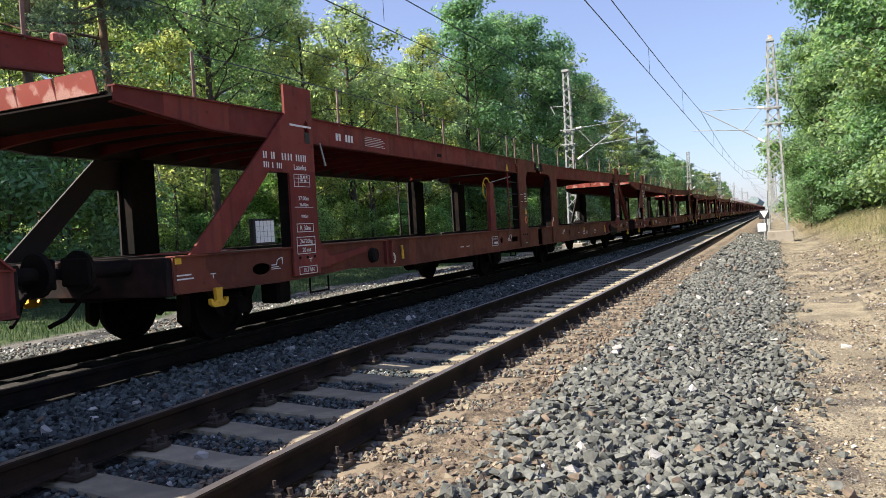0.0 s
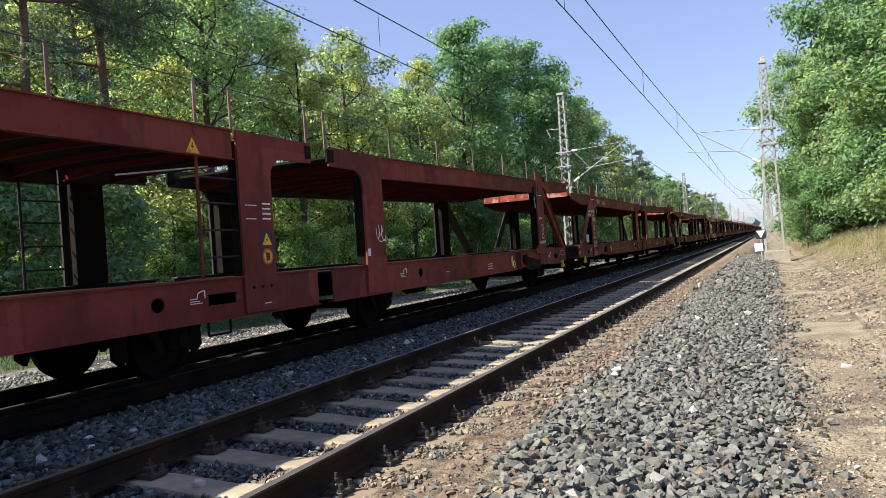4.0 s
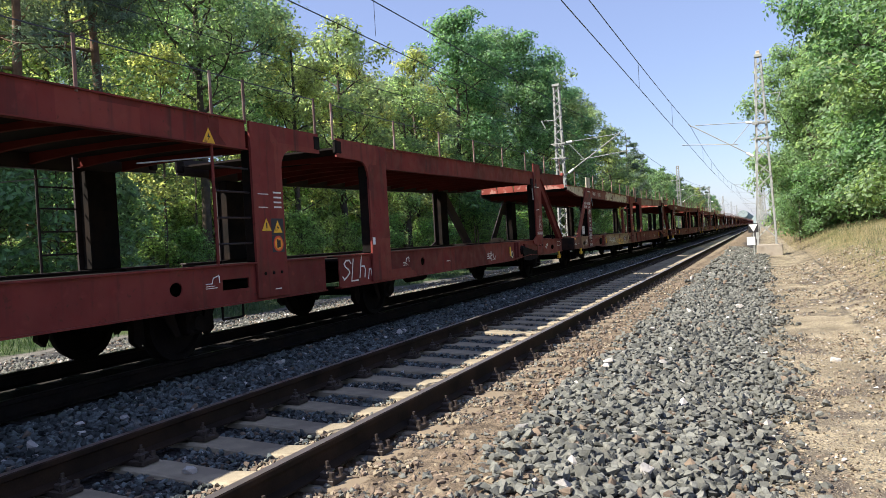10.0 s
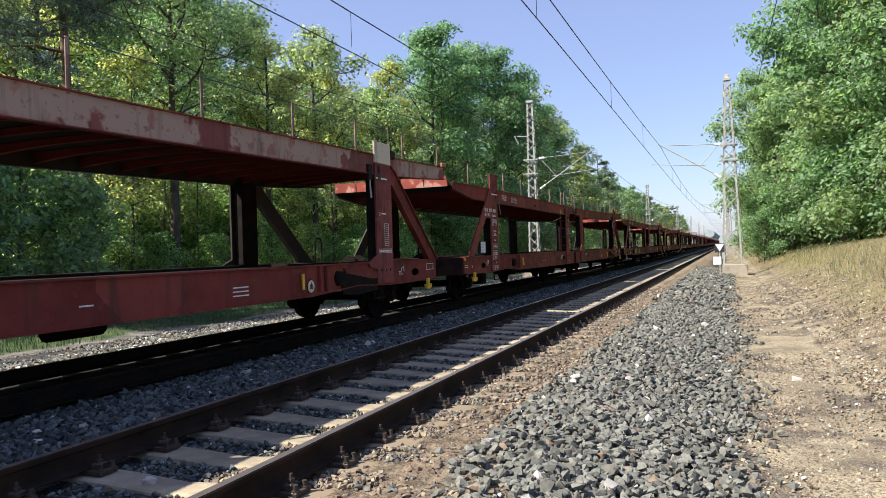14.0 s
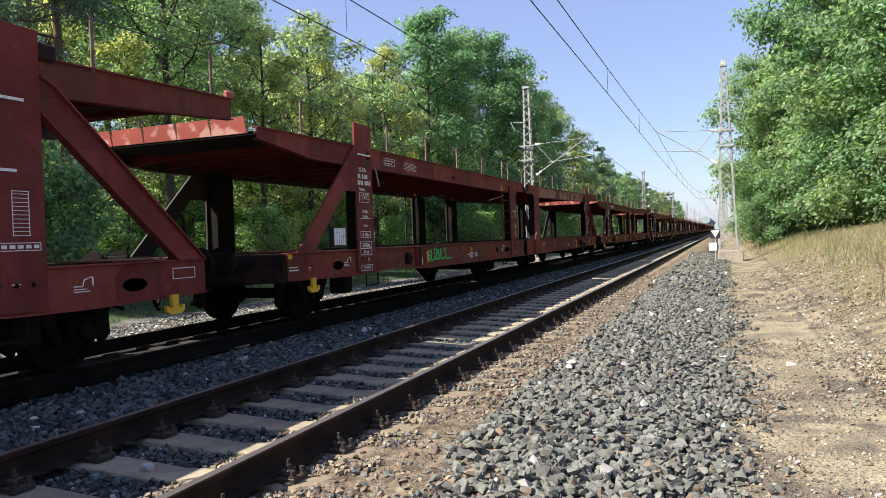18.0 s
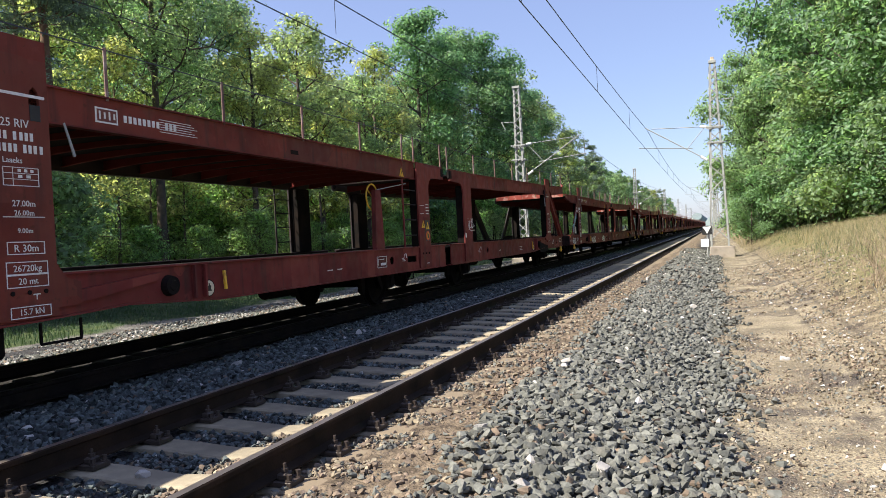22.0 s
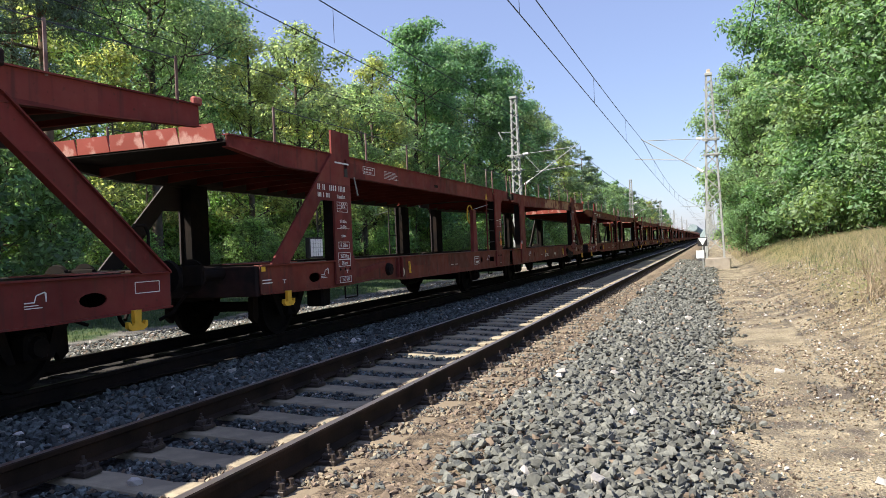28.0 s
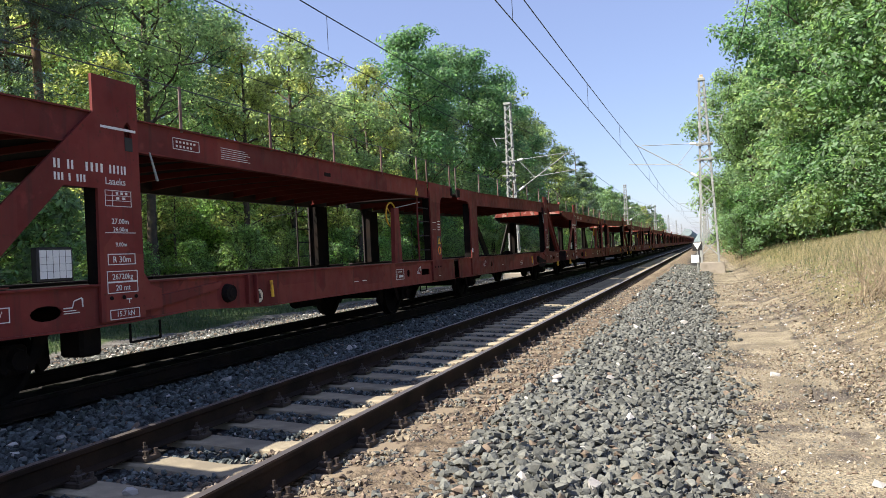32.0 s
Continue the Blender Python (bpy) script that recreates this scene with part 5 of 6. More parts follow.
    for row, x0, first, step in ((1, -31.0, 36.0, 13.0), (2, -52.0, 26.0, 6.0)):
        y = first
        while y < 140:
            kind = rng.choices(("oak", "birch", "pine"), ((2, 4, 4), (3, 5, 2))[row - 1])[0]
            plant(kind, rng.randrange(3), x0 + rng.uniform(-1.6, 1.6), y, rng.uniform(1.0, 1.2) if row == 1 else rng.uniform(1.5, 1.9), rng.uniform(0, 360))
            y += step * rng.uniform(0.7, 1.3)
    y = 106.0
    while y < 420:
        kind = rng.choices(("far_oak", "far_pine"), (4, 3))[0]
        plant(kind, rng.randrange(3), -22.5 + rng.uniform(-1.5, 1.5), y, rng.uniform(1.25, 1.42) if y < 118 else rng.uniform(1.0, 1.2), rng.uniform(0, 360))
        y += rng.uniform(5, 8) * (1 if y < 200 else 1.6)
    # the other side of the line
    for kind, i, y, x, s in (("oak", 0, 37.0, 9.3, 1.3), ("oak", 2, 42.5, 7.6, 1.2), ("oak", 1, 47.0, 7.0, 1.3), ("oak", 1, 51.5, 3.0, 1.06), ("oak", 0, 60.5, 5.6, 1.0), ("oak", 2, 66.5, 5.8, 0.95), ("oak", 1, 39.5, 8.4, 1.3), ("oak", 0, 45.0, 8.8, 1.2), ("oak", 2, 49.5, 7.6, 0.95), ("oak", 0, 57.0, 6.6, 1.05), ("oak", 1, 54.5, 3.4, 0.98)):
        plant(kind, i, x, y, s, rng.uniform(0, 360))
    for row, x0, step in ((0, 11.6, 4.8), (1, 15.5, 6.0), (2, 21.5, 8.0)):
        y = 26.0 - row * 3
        while y < (330 if row < 2 else 120):
            kind = "oak" if y < 70 and row < 2 else rng.choices(("far_oak", "far_pine"), (6, 1))[0]
            if row > 0 or not 35 < y < 72:
                plant(kind, rng.randrange(3), (7.4 if row == 0 and y >= 72 else x0) + rng.uniform(-0.6, 0.8), y, rng.uniform(1.0, 1.2), rng.uniform(0, 360))
            y += step * rng.uniform(0.75, 1.25) * (1.0 if y < 90 else 1.6)
    for x, y, k in ((2.1, 49.3, 0.8), (3.3, 50.2, 1.1), (2.4, 53.0, 0.9), (4.6, 47.5, 1.2), (6.4, 42.0, 1.3), (7.2, 39.0, 1.3), (5.6, 44.5, 1.2)):
        plant("bush", 3, x, y, k, rng.uniform(0, 360))
    y = 23.0
    while y < 130:
        plant("bush", rng.choice((3, 3, 2)), (8.4 if y < 40 else 5.4 if y < 60 else 4.6) + rng.uniform(-0.6, 0.8), y, rng.uniform(0.75, 1.5), rng.uniform(0, 360))
        y += rng.uniform(1.7, 2.6) * (1 if y < 70 else 2)


forest()

# far woods that close the line of sight; haze is in their blue-grey colour
fw = Build()
for i in range(60):
    x = -900 + i * 30
    h = 14 + 6 * random.random()
    fw.tube((x, 1500 + random.uniform(-40, 40), -5), (x + random.uniform(-5, 5), 1500, h), 28, 9, n=9)
thing("far_woods", "distant wooded rise at the end of the line", "woods", kind="stuff", b=fw, material=mat("hazed_foliage", (0.16, 0.2, 0.2), 1.0, 0, 0.2, 0.05))

# ---- stones ----
SANDY = mat("sandy_pebble", (0.251, 0.207, 0.143), 0.9, 0, 0.2, 30.0, 0.002, 120, rnd=0.35, island=True)


def stone_shapes(rng, count, detail):
    """Angular broken stones: hulls of a few scattered corners."""
    out = []
    for _ in range(count):
        bm = bmesh.new()
        n = int(rng.integers(11, 16)) if detail else 8
        p = rng.normal(size=(n, 3))
        p /= np.linalg.norm(p, axis=1, keepdims=True)
        p = np.sign(p) * np.abs(p) ** 0.8 * rng.uniform(0.8, 1.15, (n, 1)) * np.array([1.15, rng.uniform(0.7, 1.0), rng.uniform(0.5, 0.8)])
        vs = [bm.verts.new(q) for q in p]
        bmesh.ops.convex_hull(bm, input=vs)
        for q in [q for q in bm.verts if not q.link_faces]:
            bm.verts.remove(q)
        bmesh.ops.triangulate(bm, faces=bm.faces[:])
        bmesh.ops.recalc_face_normals(bm, faces=bm.faces[:])
        bm.verts.index_update()
        out.append((np.array([q.co[:] for q in bm.verts]), np.array([[q.index for q in fc.verts] for fc in bm.faces])))
        bm.free()
    return out


def scatter(name, label, rng, shapes, pos, size, mats, weights):
    """Many loose stones in one mesh."""
    n = len(pos)
    which = rng.integers(0, len(shapes), n)
    ang = rng.uniform(0, 2 * math.pi, n)
    tilt = rng.normal(0, 0.45, (n, 2))
    vs, fs, ms = [], [], []
    at = 0
    mi = rng.choice(len(mats), n, p=weights)
    for k, (v, f) in enumerate(shapes):
        m = which == k
        c = m.sum()
        if not c:
            continue
        ca, sa = np.cos(ang[m]), np.sin(ang[m])
        ct, st = np.cos(tilt[m, 0]), np.sin(tilt[m, 0])
        cu, su = np.cos(tilt[m, 1]), np.sin(tilt[m, 1])
        x, y, z = v[:, 0][None], v[:, 1][None], v[:, 2][None]
        y, z = y * ct[:, None] - z * st[:, None], y * st[:, None] + z * ct[:, None]
        x, z = x * cu[:, None] + z * su[:, None], -x * su[:, None] + z * cu[:, None]
        x, y = x * ca[:, None] - y * sa[:, None], x * sa[:, None] + y * ca[:, None]
        w = np.stack([x, y, z], -1) * size[m][:, None, None] + pos[m][:, None]
        vs.append(w.reshape(-1, 3))
        fs.append((f[None] + (np.arange(c) * len(v))[:, None, None]).reshape(-1, 3) + at)
        ms.append(np.repeat(mi[m], len(f)))
        at += c * len(v)
    me = raw_mesh(name, np.concatenate(vs), np.concatenate(fs), mats, np.concatenate(ms))
    return tagged(new(name, me), label, "ballast", kind="stuff")


def ballast():
    rng = np.random.default_rng(9)
    shapes = stone_shapes(rng, 14, 1)

    def strip(x0, x1, y0, y1, per_m2):
        n = int((x1 - x0) * (y1 - y0) * per_m2)
        return np.stack([rng.uniform(x0, x1, n), rng.uniform(y0, y1, n)], -1)

    def lay(xy, size, lift=0.35):
        z = np.interp(xy[:, 0], PX, PZ)
        return np.column_stack([xy, z + size * lift * rng.uniform(0.1, 1.7, len(xy))])

    # grey shoulder on the path side
    areas = [strip(-1.7, 0.5, -3, 1.8, 450), strip(-1.7, 0.5, 1.8, 8, 820), strip(-1.7, 0.5, 8, 18, 600), strip(-1.75, 0.3, 18, 45, 150)]
    xy = np.concatenate(areas)
    keep = rng.uniform(size=len(xy)) < np.interp(xy[:, 0] + 0.12 * np.sin(xy[:, 1] * 1.3) + 0.08 * np.sin(xy[:, 1] * 4.1 + 1), [-1.75, -1.2, -0.45, -0.1, 0.15, 0.5], [0.08, 1.0, 1.0, 0.7, 0.1, 0.0])
    xy = xy[keep]
    size = rng.uniform(0.02, 0.045, len(xy)) * np.where(xy[:, 1] > 18, 1.5, 1.0)
    scatter("grey_ballast", "grey crushed stone ballast on the track shoulder", rng, shapes, lay(xy, size, 0.85), size, [STONE, STONEB, PALE], [0.945, 0.045, 0.01])
    # dusty stones by the rail
    xy = np.concatenate([strip(-2.42, -1.2, -3, 1.8, 350), strip(-2.42, -1.2, 1.8, 9, 900), strip(-2.42, -1.2, 9, 25, 300)])
    ph = np.abs((xy[:, 1] - 0.025 + 0.3) % 0.6 - 0.3)
    xy = xy[(rng.uniform(size=len(xy)) < np.where((xy[:, 0] < -2.0) & (ph < 0.14), 0.12, np.interp(xy[:, 0], [-2.42, -2.2, -1.6, -1.2], [0.25, 0.5, 0.85, 1.0])))]
    size = 0.005 + 0.029 * rng.uniform(0, 1, len(xy)) ** 2
    scatter("dusty_ballast", "brown dusty stones along the sleeper ends", rng, shapes, lay(xy, size, 0.3), size, [STONEB, SANDY, STONE], [0.62, 0.13, 0.25])
    # stones between the sleepers
    xy = np.concatenate([strip(NEAR - 1.3, NEAR + 1.3, -3, 1.8, 350), strip(NEAR - 1.3, NEAR + 1.3, 1.8, 10, 900), strip(NEAR - 1.3, NEAR + 1.3, 10, 24, 350)])
    ph = np.abs((xy[:, 1] - 0.025 + 0.3) % 0.6 - 0.3)
    xy = xy[(ph > 0.14) & (np.abs(np.abs(xy[:, 0] - NEAR) - GAUGE / 2) > 0.1)]
    size = rng.uniform(0.011, 0.028, len(xy))
    scatter("crib_ballast", "dark grey stones between the sleepers", rng, shapes, lay(xy, size, 0.7)[xy[:, 0] < -3.2], size[xy[:, 0] < -3.2], [DARKSTONE, STONEB, PALE], [0.88, 0.1, 0.02])
    # paler, browner stones from x = -3.2 towards the rail
    xy, size = xy[xy[:, 0] >= -3.2], size[xy[:, 0] >= -3.2]
    scatter("dusty_crib_ballast", "sandy-coloured stones between the sleepers by the rail", rng, shapes, lay(xy, size, 0.6), size, [SANDY, STONEB, STONE], [0.35, 0.4, 0.25])
    # between the tracks
    xy = np.concatenate([strip(-6.0, -4.3, -3, 2.5, 400), strip(-6.0, -4.3, 2.5, 12, 950), strip(-6.0, -4.3, 12, 26, 420), strip(-6.0, -4.3, 26, 50, 120)])
    size = rng.uniform(0.016, 0.042, len(xy))
    scatter("middle_ballast", "dark ballast between the two tracks", rng, shapes, lay(xy, size, 0.7), size, [DARKSTONE, STONEB, PALE], [0.96, 0.022, 0.018])
    # beyond the far track
    xy = np.concatenate([strip(-12.2, -8.5, 4, 24, 260), strip(-12.2, -8.6, 24, 60, 60)])
    size = rng.uniform(0.025, 0.05, len(xy))
    scatter("verge_ballast", "grey ballast at the forest side of the track", rng, shapes, lay(xy, size, 0.5), size, [STONE, STONEB, PALE], [0.75, 0.18, 0.07])
    # pebbles of the path and the bank
    small = stone_shapes(rng, 8, 0)
    xy = np.concatenate([strip(-0.4, 4.0, -3, 2.0, 250), strip(-0.4, 1.6, 2.0, 6, 1400), strip(-0.4, 1.6, 6, 12, 800), strip(1.3, 4.5, 3.0, 8, 1500), strip(1.3, 5.5, 8, 14, 700), strip(-0.3, 5.0, 14, 30, 150)])
    patch = np.sin(xy[:, 0] * 2.1 + 1.3 * np.sin(xy[:, 1] * 0.9)) + 0.6 * np.sin(xy[:, 1] * 2.3 + xy[:, 0] * 3.1)
    keep = rng.uniform(size=len(xy)) < np.where(xy[:, 0] > 1.3, 0.85, np.where(xy[:, 0] > 0.25, 0.4, 0.7)) + 0.5 * (patch > 0.1)
    xy = xy[keep]
    size = 0.004 + 0.023 * rng.uniform(0, 1, len(xy)) ** 2.6 * np.where(xy[:, 0] > 0.9, 1.15, 0.9)
    size *= np.where(xy[:, 1] > 14, 1.6, 1.0)
    scatter("path_pebbles", "small brown and grey pebbles on the sandy path", rng, small, lay(xy, size, 0.3), size, [STONEB, PALE, STONE, SANDY], [0.3, 0.05, 0.15, 0.5])


# single pale stones that stand out on the ballast
def white_stones():
    rng = np.random.default_rng(21)
    shapes = stone_shapes(rng, 6, 1)
    meshes = [raw_mesh("white_stone", v, f, PALE) for v, f in shapes]
    for i, (x, y, r) in enumerate(((-4.95, 3.56, 0.06), (-3.5, 3.6, 0.045), (-1.06, 3.85, 0.055), (-0.46, 14.19, 0.09), (-1.61, 4.8, 0.05), (-0.71, 4.45, 0.055), (-1.11, 12.17, 0.08), (0.72, 9.6, 0.06),
                                   (-0.02, 6.4, 0.055), (-0.1, 7.9, 0.05), (-0.05, 9.8, 0.06), (-1.5, 7.4, 0.05), (-5.3, 7.0, 0.06), (-5.0, 9.5, 0.07), (1.0, 5.4, 0.05), (1.6, 7.5, 0.06), (-0.9, 8.8, 0.05))):
        st = new("white_stone", meshes[i % 6])
        st.matrix_basis = pose(x, y, ground_z(x, y) + (0.055 if x < -0.2 else 0.015), 15 * i, 20, 50 * i) @ Matrix.Diagonal((r, r, r, 1))
        tagged(st, "pale whitish stone lying on the ballast", "stone", "pale stones")


ballast()
white_stones()

# ---- grass ----
TWIG = mat("dry_twigs", (0.29, 0.225, 0.15), 0.9, 0, 0.3, 9.0)


def grass(name, label, rng, xy, height, material, wide=0.006):
    n = len(xy)
    z = np.interp(xy[:, 0], PX, PZ)
    a = rng.uniform(0, 2 * math.pi, n)
    h = height * rng.uniform(0.5, 1.2, n)
    lean = rng.normal(0, 0.35, (n, 2)) * h[:, None]
    w = np.stack([np.cos(a), np.sin(a)], -1) * wide
    v = np.zeros((n, 5, 3))
    v[:, 0, :2], v[:, 1, :2] = xy - w, xy + w
    v[:, 2, :2], v[:, 3, :2] = xy + w * 0.7 + lean * 0.4, xy - w * 0.7 + lean * 0.4
    v[:, 4, :2] = xy + lean
    v[:, :, 2] = z[:, None] + np.stack([0 * h - 0.02, 0 * h - 0.02, h * 0.6, h * 0.6, h], -1)
    k = np.arange(n)[:, None] * 5
    f = np.concatenate([k + np.array(q) for q in ((0, 1, 2), (0, 2, 3), (3, 2, 4))])
    return tagged(new(name, raw_mesh(name, v.reshape(-1, 3), f, material)), label, "grass", kind="stuff")


SHRUBS = ((2.62, 14.1, 0.95), (2.95, 14.6, 1.05), (3.3, 13.4, 0.95), (2.9, 13.6, 0.6), (4.6, 10.2, 0.9), (5.3, 11.0, 1.1), (3.6, 12.2, 0.8), (6.0, 12.5, 1.2), (4.9, 13.5, 0.9), (4.2, 15.0, 0.7), (6.4, 15.5, 1.0))


def meadows():
    rng = np.random.default_rng(4)

    def strip(x0, x1, y0, y1, n):
        return np.stack([rng.uniform(x0, x1, n), rng.uniform(y0, y1, n)], -1)

    def near_edge(xy, x0, x1):
        return xy[rng.uniform(size=len(xy)) < np.clip((xy[:, 0] - x0) / (x1 - x0), 0.02, 1)]

    dry = np.concatenate([near_edge(strip(2.0, 8.5, 11 , 40, 90000), 2.6, 6.0), strip(1.5, 8, 40, 90, 18000), near_edge(strip(2.8, 8, 8, 13, 9000), 3.2, 6.5)])
    grass("dry_grass", "tall dry yellow grass on the bank", rng, dry, 0.34, DRYLEAF, 0.0028)
    grass("green_grass", "green grass along the forest edge", rng, np.concatenate([strip(-20, -12.7, 4, 40, 34000), strip(-20, -12.8, 40, 90, 9000)]), 0.12, GRASSM, 0.008)
    grass("bank_weeds", "green weeds on the bank", rng, near_edge(strip(2.4, 9, 14, 80, 42000), 2.6, 7), 0.3, GRASSM, 0.006)
    grass("dead_stalks", "short dead stalks and litter on the bank", rng, near_edge(strip(0.8, 6.5, 3, 20, 9000), 0.9, 3.6), 0.07, DRYLEAF, 0.0025)
    # dead twiggy shrubs
    for k, (x, y, h) in enumerate(SHRUBS):
        b = Build()
        for i in range(26):
            p = Vector((rng.normal() * 0.12, rng.normal() * 0.12, -0.03))
            d = Vector((rng.normal() * 0.5, rng.normal() * 0.5, 1)).normalized()
            for j in range(4):
                q = p + d * h * rng.uniform(0.2, 0.32)
                b.tube(p, q, 0.008 * (1 - j * 0.2), 0.008 * (0.8 - j * 0.2), n=4, caps=False)
                side = (d + Vector(rng.normal(size=3)) * 0.7).normalized()
                b.tube(q, q + side * h * 0.22, 0.003, 0.0015, n=3, caps=False)
                d = (d + Vector(rng.normal(size=3)) * 0.25 - Vector((0, 0, 0.05 * j))).normalized()
                p = q
        thing("dead_shrub", "dry leafless twiggy shrub on the bank", "shrub", pose(x, y, ground_z(x, y)), "dead shrubs", b=b, material=TWIG)


meadows()


# ---- paint of single wagons ----
def stroke(b, pts, w):
    """A flat brush line through points on the wagon's side."""
    p = [Vector((y, z)) for y, z in pts]
    for i, (a, c) in enumerate(zip(p, p[1:])):
        d = (c - a).normalized() * w * 0.35
        q = Vector((-d.y, d.x)).normalized() * w * 0.5
        ring = [a - d - q, c + d - q, c + d + q, a - d + q]
        x = 0.001 + 0.0007 * (i % 5)
        b.add([(0, v.x, v.y) for v in ring] + [(x, v.x, v.y) for v in ring], [(4, 5, 6, 7), (0, 1, 5, 4), (1, 2, 6, 5), (2, 3, 7, 6), (3, 0, 4, 7)])


def scrawl(k, name, material, y, z, step, height, count, out, seed, width=0.02, slope=0.0, label=""):
    """Spray marks: one running line of uneven loops and spikes."""
    rng = random.Random(seed)
    b = Build()
    pts, turn = [], 0.0
    for i in range(count):
        wide, tall, low = step * rng.uniform(0.15, 0.6), height * rng.uniform(0.55, 1.1), height * rng.uniform(-0.1, 0.2)
        n = rng.choice((4, 6, 7, 8))
        sharp = rng.random() < 0.4
        for j in range(n):
            a = turn + 2 * math.pi * j / n
            u = y + step * (i + j / n)
            f = abs(((a / math.pi) % 2) - 1) if sharp else 0.5 + 0.5 * math.cos(a)
            pts.append((u - wide * math.sin(a), z + (u - y) * slope + low + tall * f))
        turn += rng.uniform(-0.8, 0.8)
    stroke(b, pts, width)
    tail = [(y + step * count * q, z - height * 0.12 + step * count * q * slope + 0.02 * math.sin(9 * q)) for q in (0.25, 0.45, 0.7, 1.05)]
    stroke(b, tail, width * 0.8)
    b.v = [(HW + out + 0.004 + p[0], p[1], p[2]) for p in b.v]
    part(name, b, material, WAGONS[k], label or "sprayed marking")


# brush strokes of letters on a grid five wide and seven high
STROKES = {"A": "00 26 40|12 32", "B": "00 06 36 45 34 04|34 43 41 30 00", "D": "00 06 26 45 41 20 00", "E": "46 06 00 40|03 33", "F": "00 06 46|03 33", "G": "45 36 16 05 01 10 30 41 43 23",
           "H": "00 06|40 46|03 43", "h": "06 00|03 23 32 30", "I": "20 24|25 26", "L": "06 00 40", "M": "00 06 23 46 40", "m": "00 03 13 21|21 33 42 40", "N": "00 06 40 46", "O": "16 05 01 10 30 41 45 36 16",
           "P": "00 06 36 45 44 33 03", "R": "00 06 36 45 43 33 03|23 40", "S": "45 36 16 05 14 33 42 31 10 01", "W": "04 10 23 30 44", "^": "00 13 46 44 52 30 22 00", "_": "00 50"}


def spray(k, text, material, y, z, step, tall, out, width, slope=0.0, label="", slant=0.12, seed=1):
    """A word of sprayed letters on one wagon's side."""
    rng = random.Random(seed)
    b = Build()
    for i, ch in enumerate(text):
        grow, drop = rng.uniform(0.9, 1.15), rng.uniform(-0.05, 0.08) * tall
        for line in STROKES.get(ch, "").split("|"):
            pts = []
            for cell in line.split():
                u, h = int(cell[0]) / 5, int(cell[1]) / 6
                yy = y + step * (i + u * 0.95 + slant * h + rng.uniform(-0.03, 0.03))
                pts.append((yy, z + (yy - y) * slope + drop + tall * grow * h))
            stroke(b, pts, width)
    b.v = [(HW + out + 0.004 + p[0], p[1], p[2]) for p in b.v]
    part("spray_lettering", b, material, WAGONS[k], label or "word sprayed in paint")


WEB, FACE = -0.03, 0.012
spray(1, "PARIS", WHITE, -12.32, 1.13, 0.15, 0.24, FACE, 0.022, 0.5, "white sprayed word")
spray(1, "FIRMA", WHITE, -6.85, 0.80, 0.14, 0.15, WEB, 0.022, 0, "white sprayed word")
spray(1, "___", WHITE, -6.8, 0.755, 0.2, 0.1, WEB, 0.014, 0.04)
scrawl(1, "spray_marking", WHITE, 1.4, 1.45, 0.09, 0.24, 3, FACE, 32, 0.015)
spray(3, "NASH", WHITE, -12.3, 1.12, 0.24, 0.34, FACE, 0.022, 0.8, "white sprayed word", 0.35)
spray(3, "SLhm", WHITE, 0.24, 0.70, 0.25, 0.29, WEB, 0.022, 0, "white sprayed letters", 0.3)
scrawl(3, "spray_marking", WHITE, 6.3, 0.74, 0.14, 0.2, 3, WEB, 4, 0.016)
scrawl(4, "spray_marking", YELLOW, -5.3, 0.68, 0.3, 0.24, 5, WEB, 5, 0.035, 0.0, "sprayed yellow marking")
scrawl(4, "spray_marking", WHITE, -6.9, 0.78, 0.17, 0.15, 7, WEB, 6, 0.018)
spray(6, "GLOBALS__", GREENP, -7.66, 0.77, 0.145, 0.19, WEB, 0.032, 0, "green sprayed word", 0.2)
scrawl(7, "spray_marking", WHITE, 1.35, 1.4, 0.11, 0.26, 4, FACE, 8, 0.016)
scrawl(7, "spray_marking", FLAP, 11.3, 0.74, 0.14, 0.16, 5, WEB, 9, 0.012)
spray(8, "DOS^", BLUEP, -12.22, 1.14, 0.235, 0.28, FACE, 0.034, 0.72, "pale blue sprayed word with an arrow")
spray(8, "SWIDO", WHITE, -12.08, 0.73, 0.15, 0.22, WEB, 0.03, 0, "white sprayed word")
scrawl(8, "spray_marking", WHITE, -7.2, 0.69, 0.15, 0.24, 8, WEB, 12, 0.045)
scrawl(8, "spray_marking", WHITE, -3.85, 0.69, 0.15, 0.22, 6, WEB, 13, 0.04)
scrawl(8, "spray_marking", FLAP, 0.35, 0.7, 0.16, 0.2, 5, WEB, 14, 0.012)

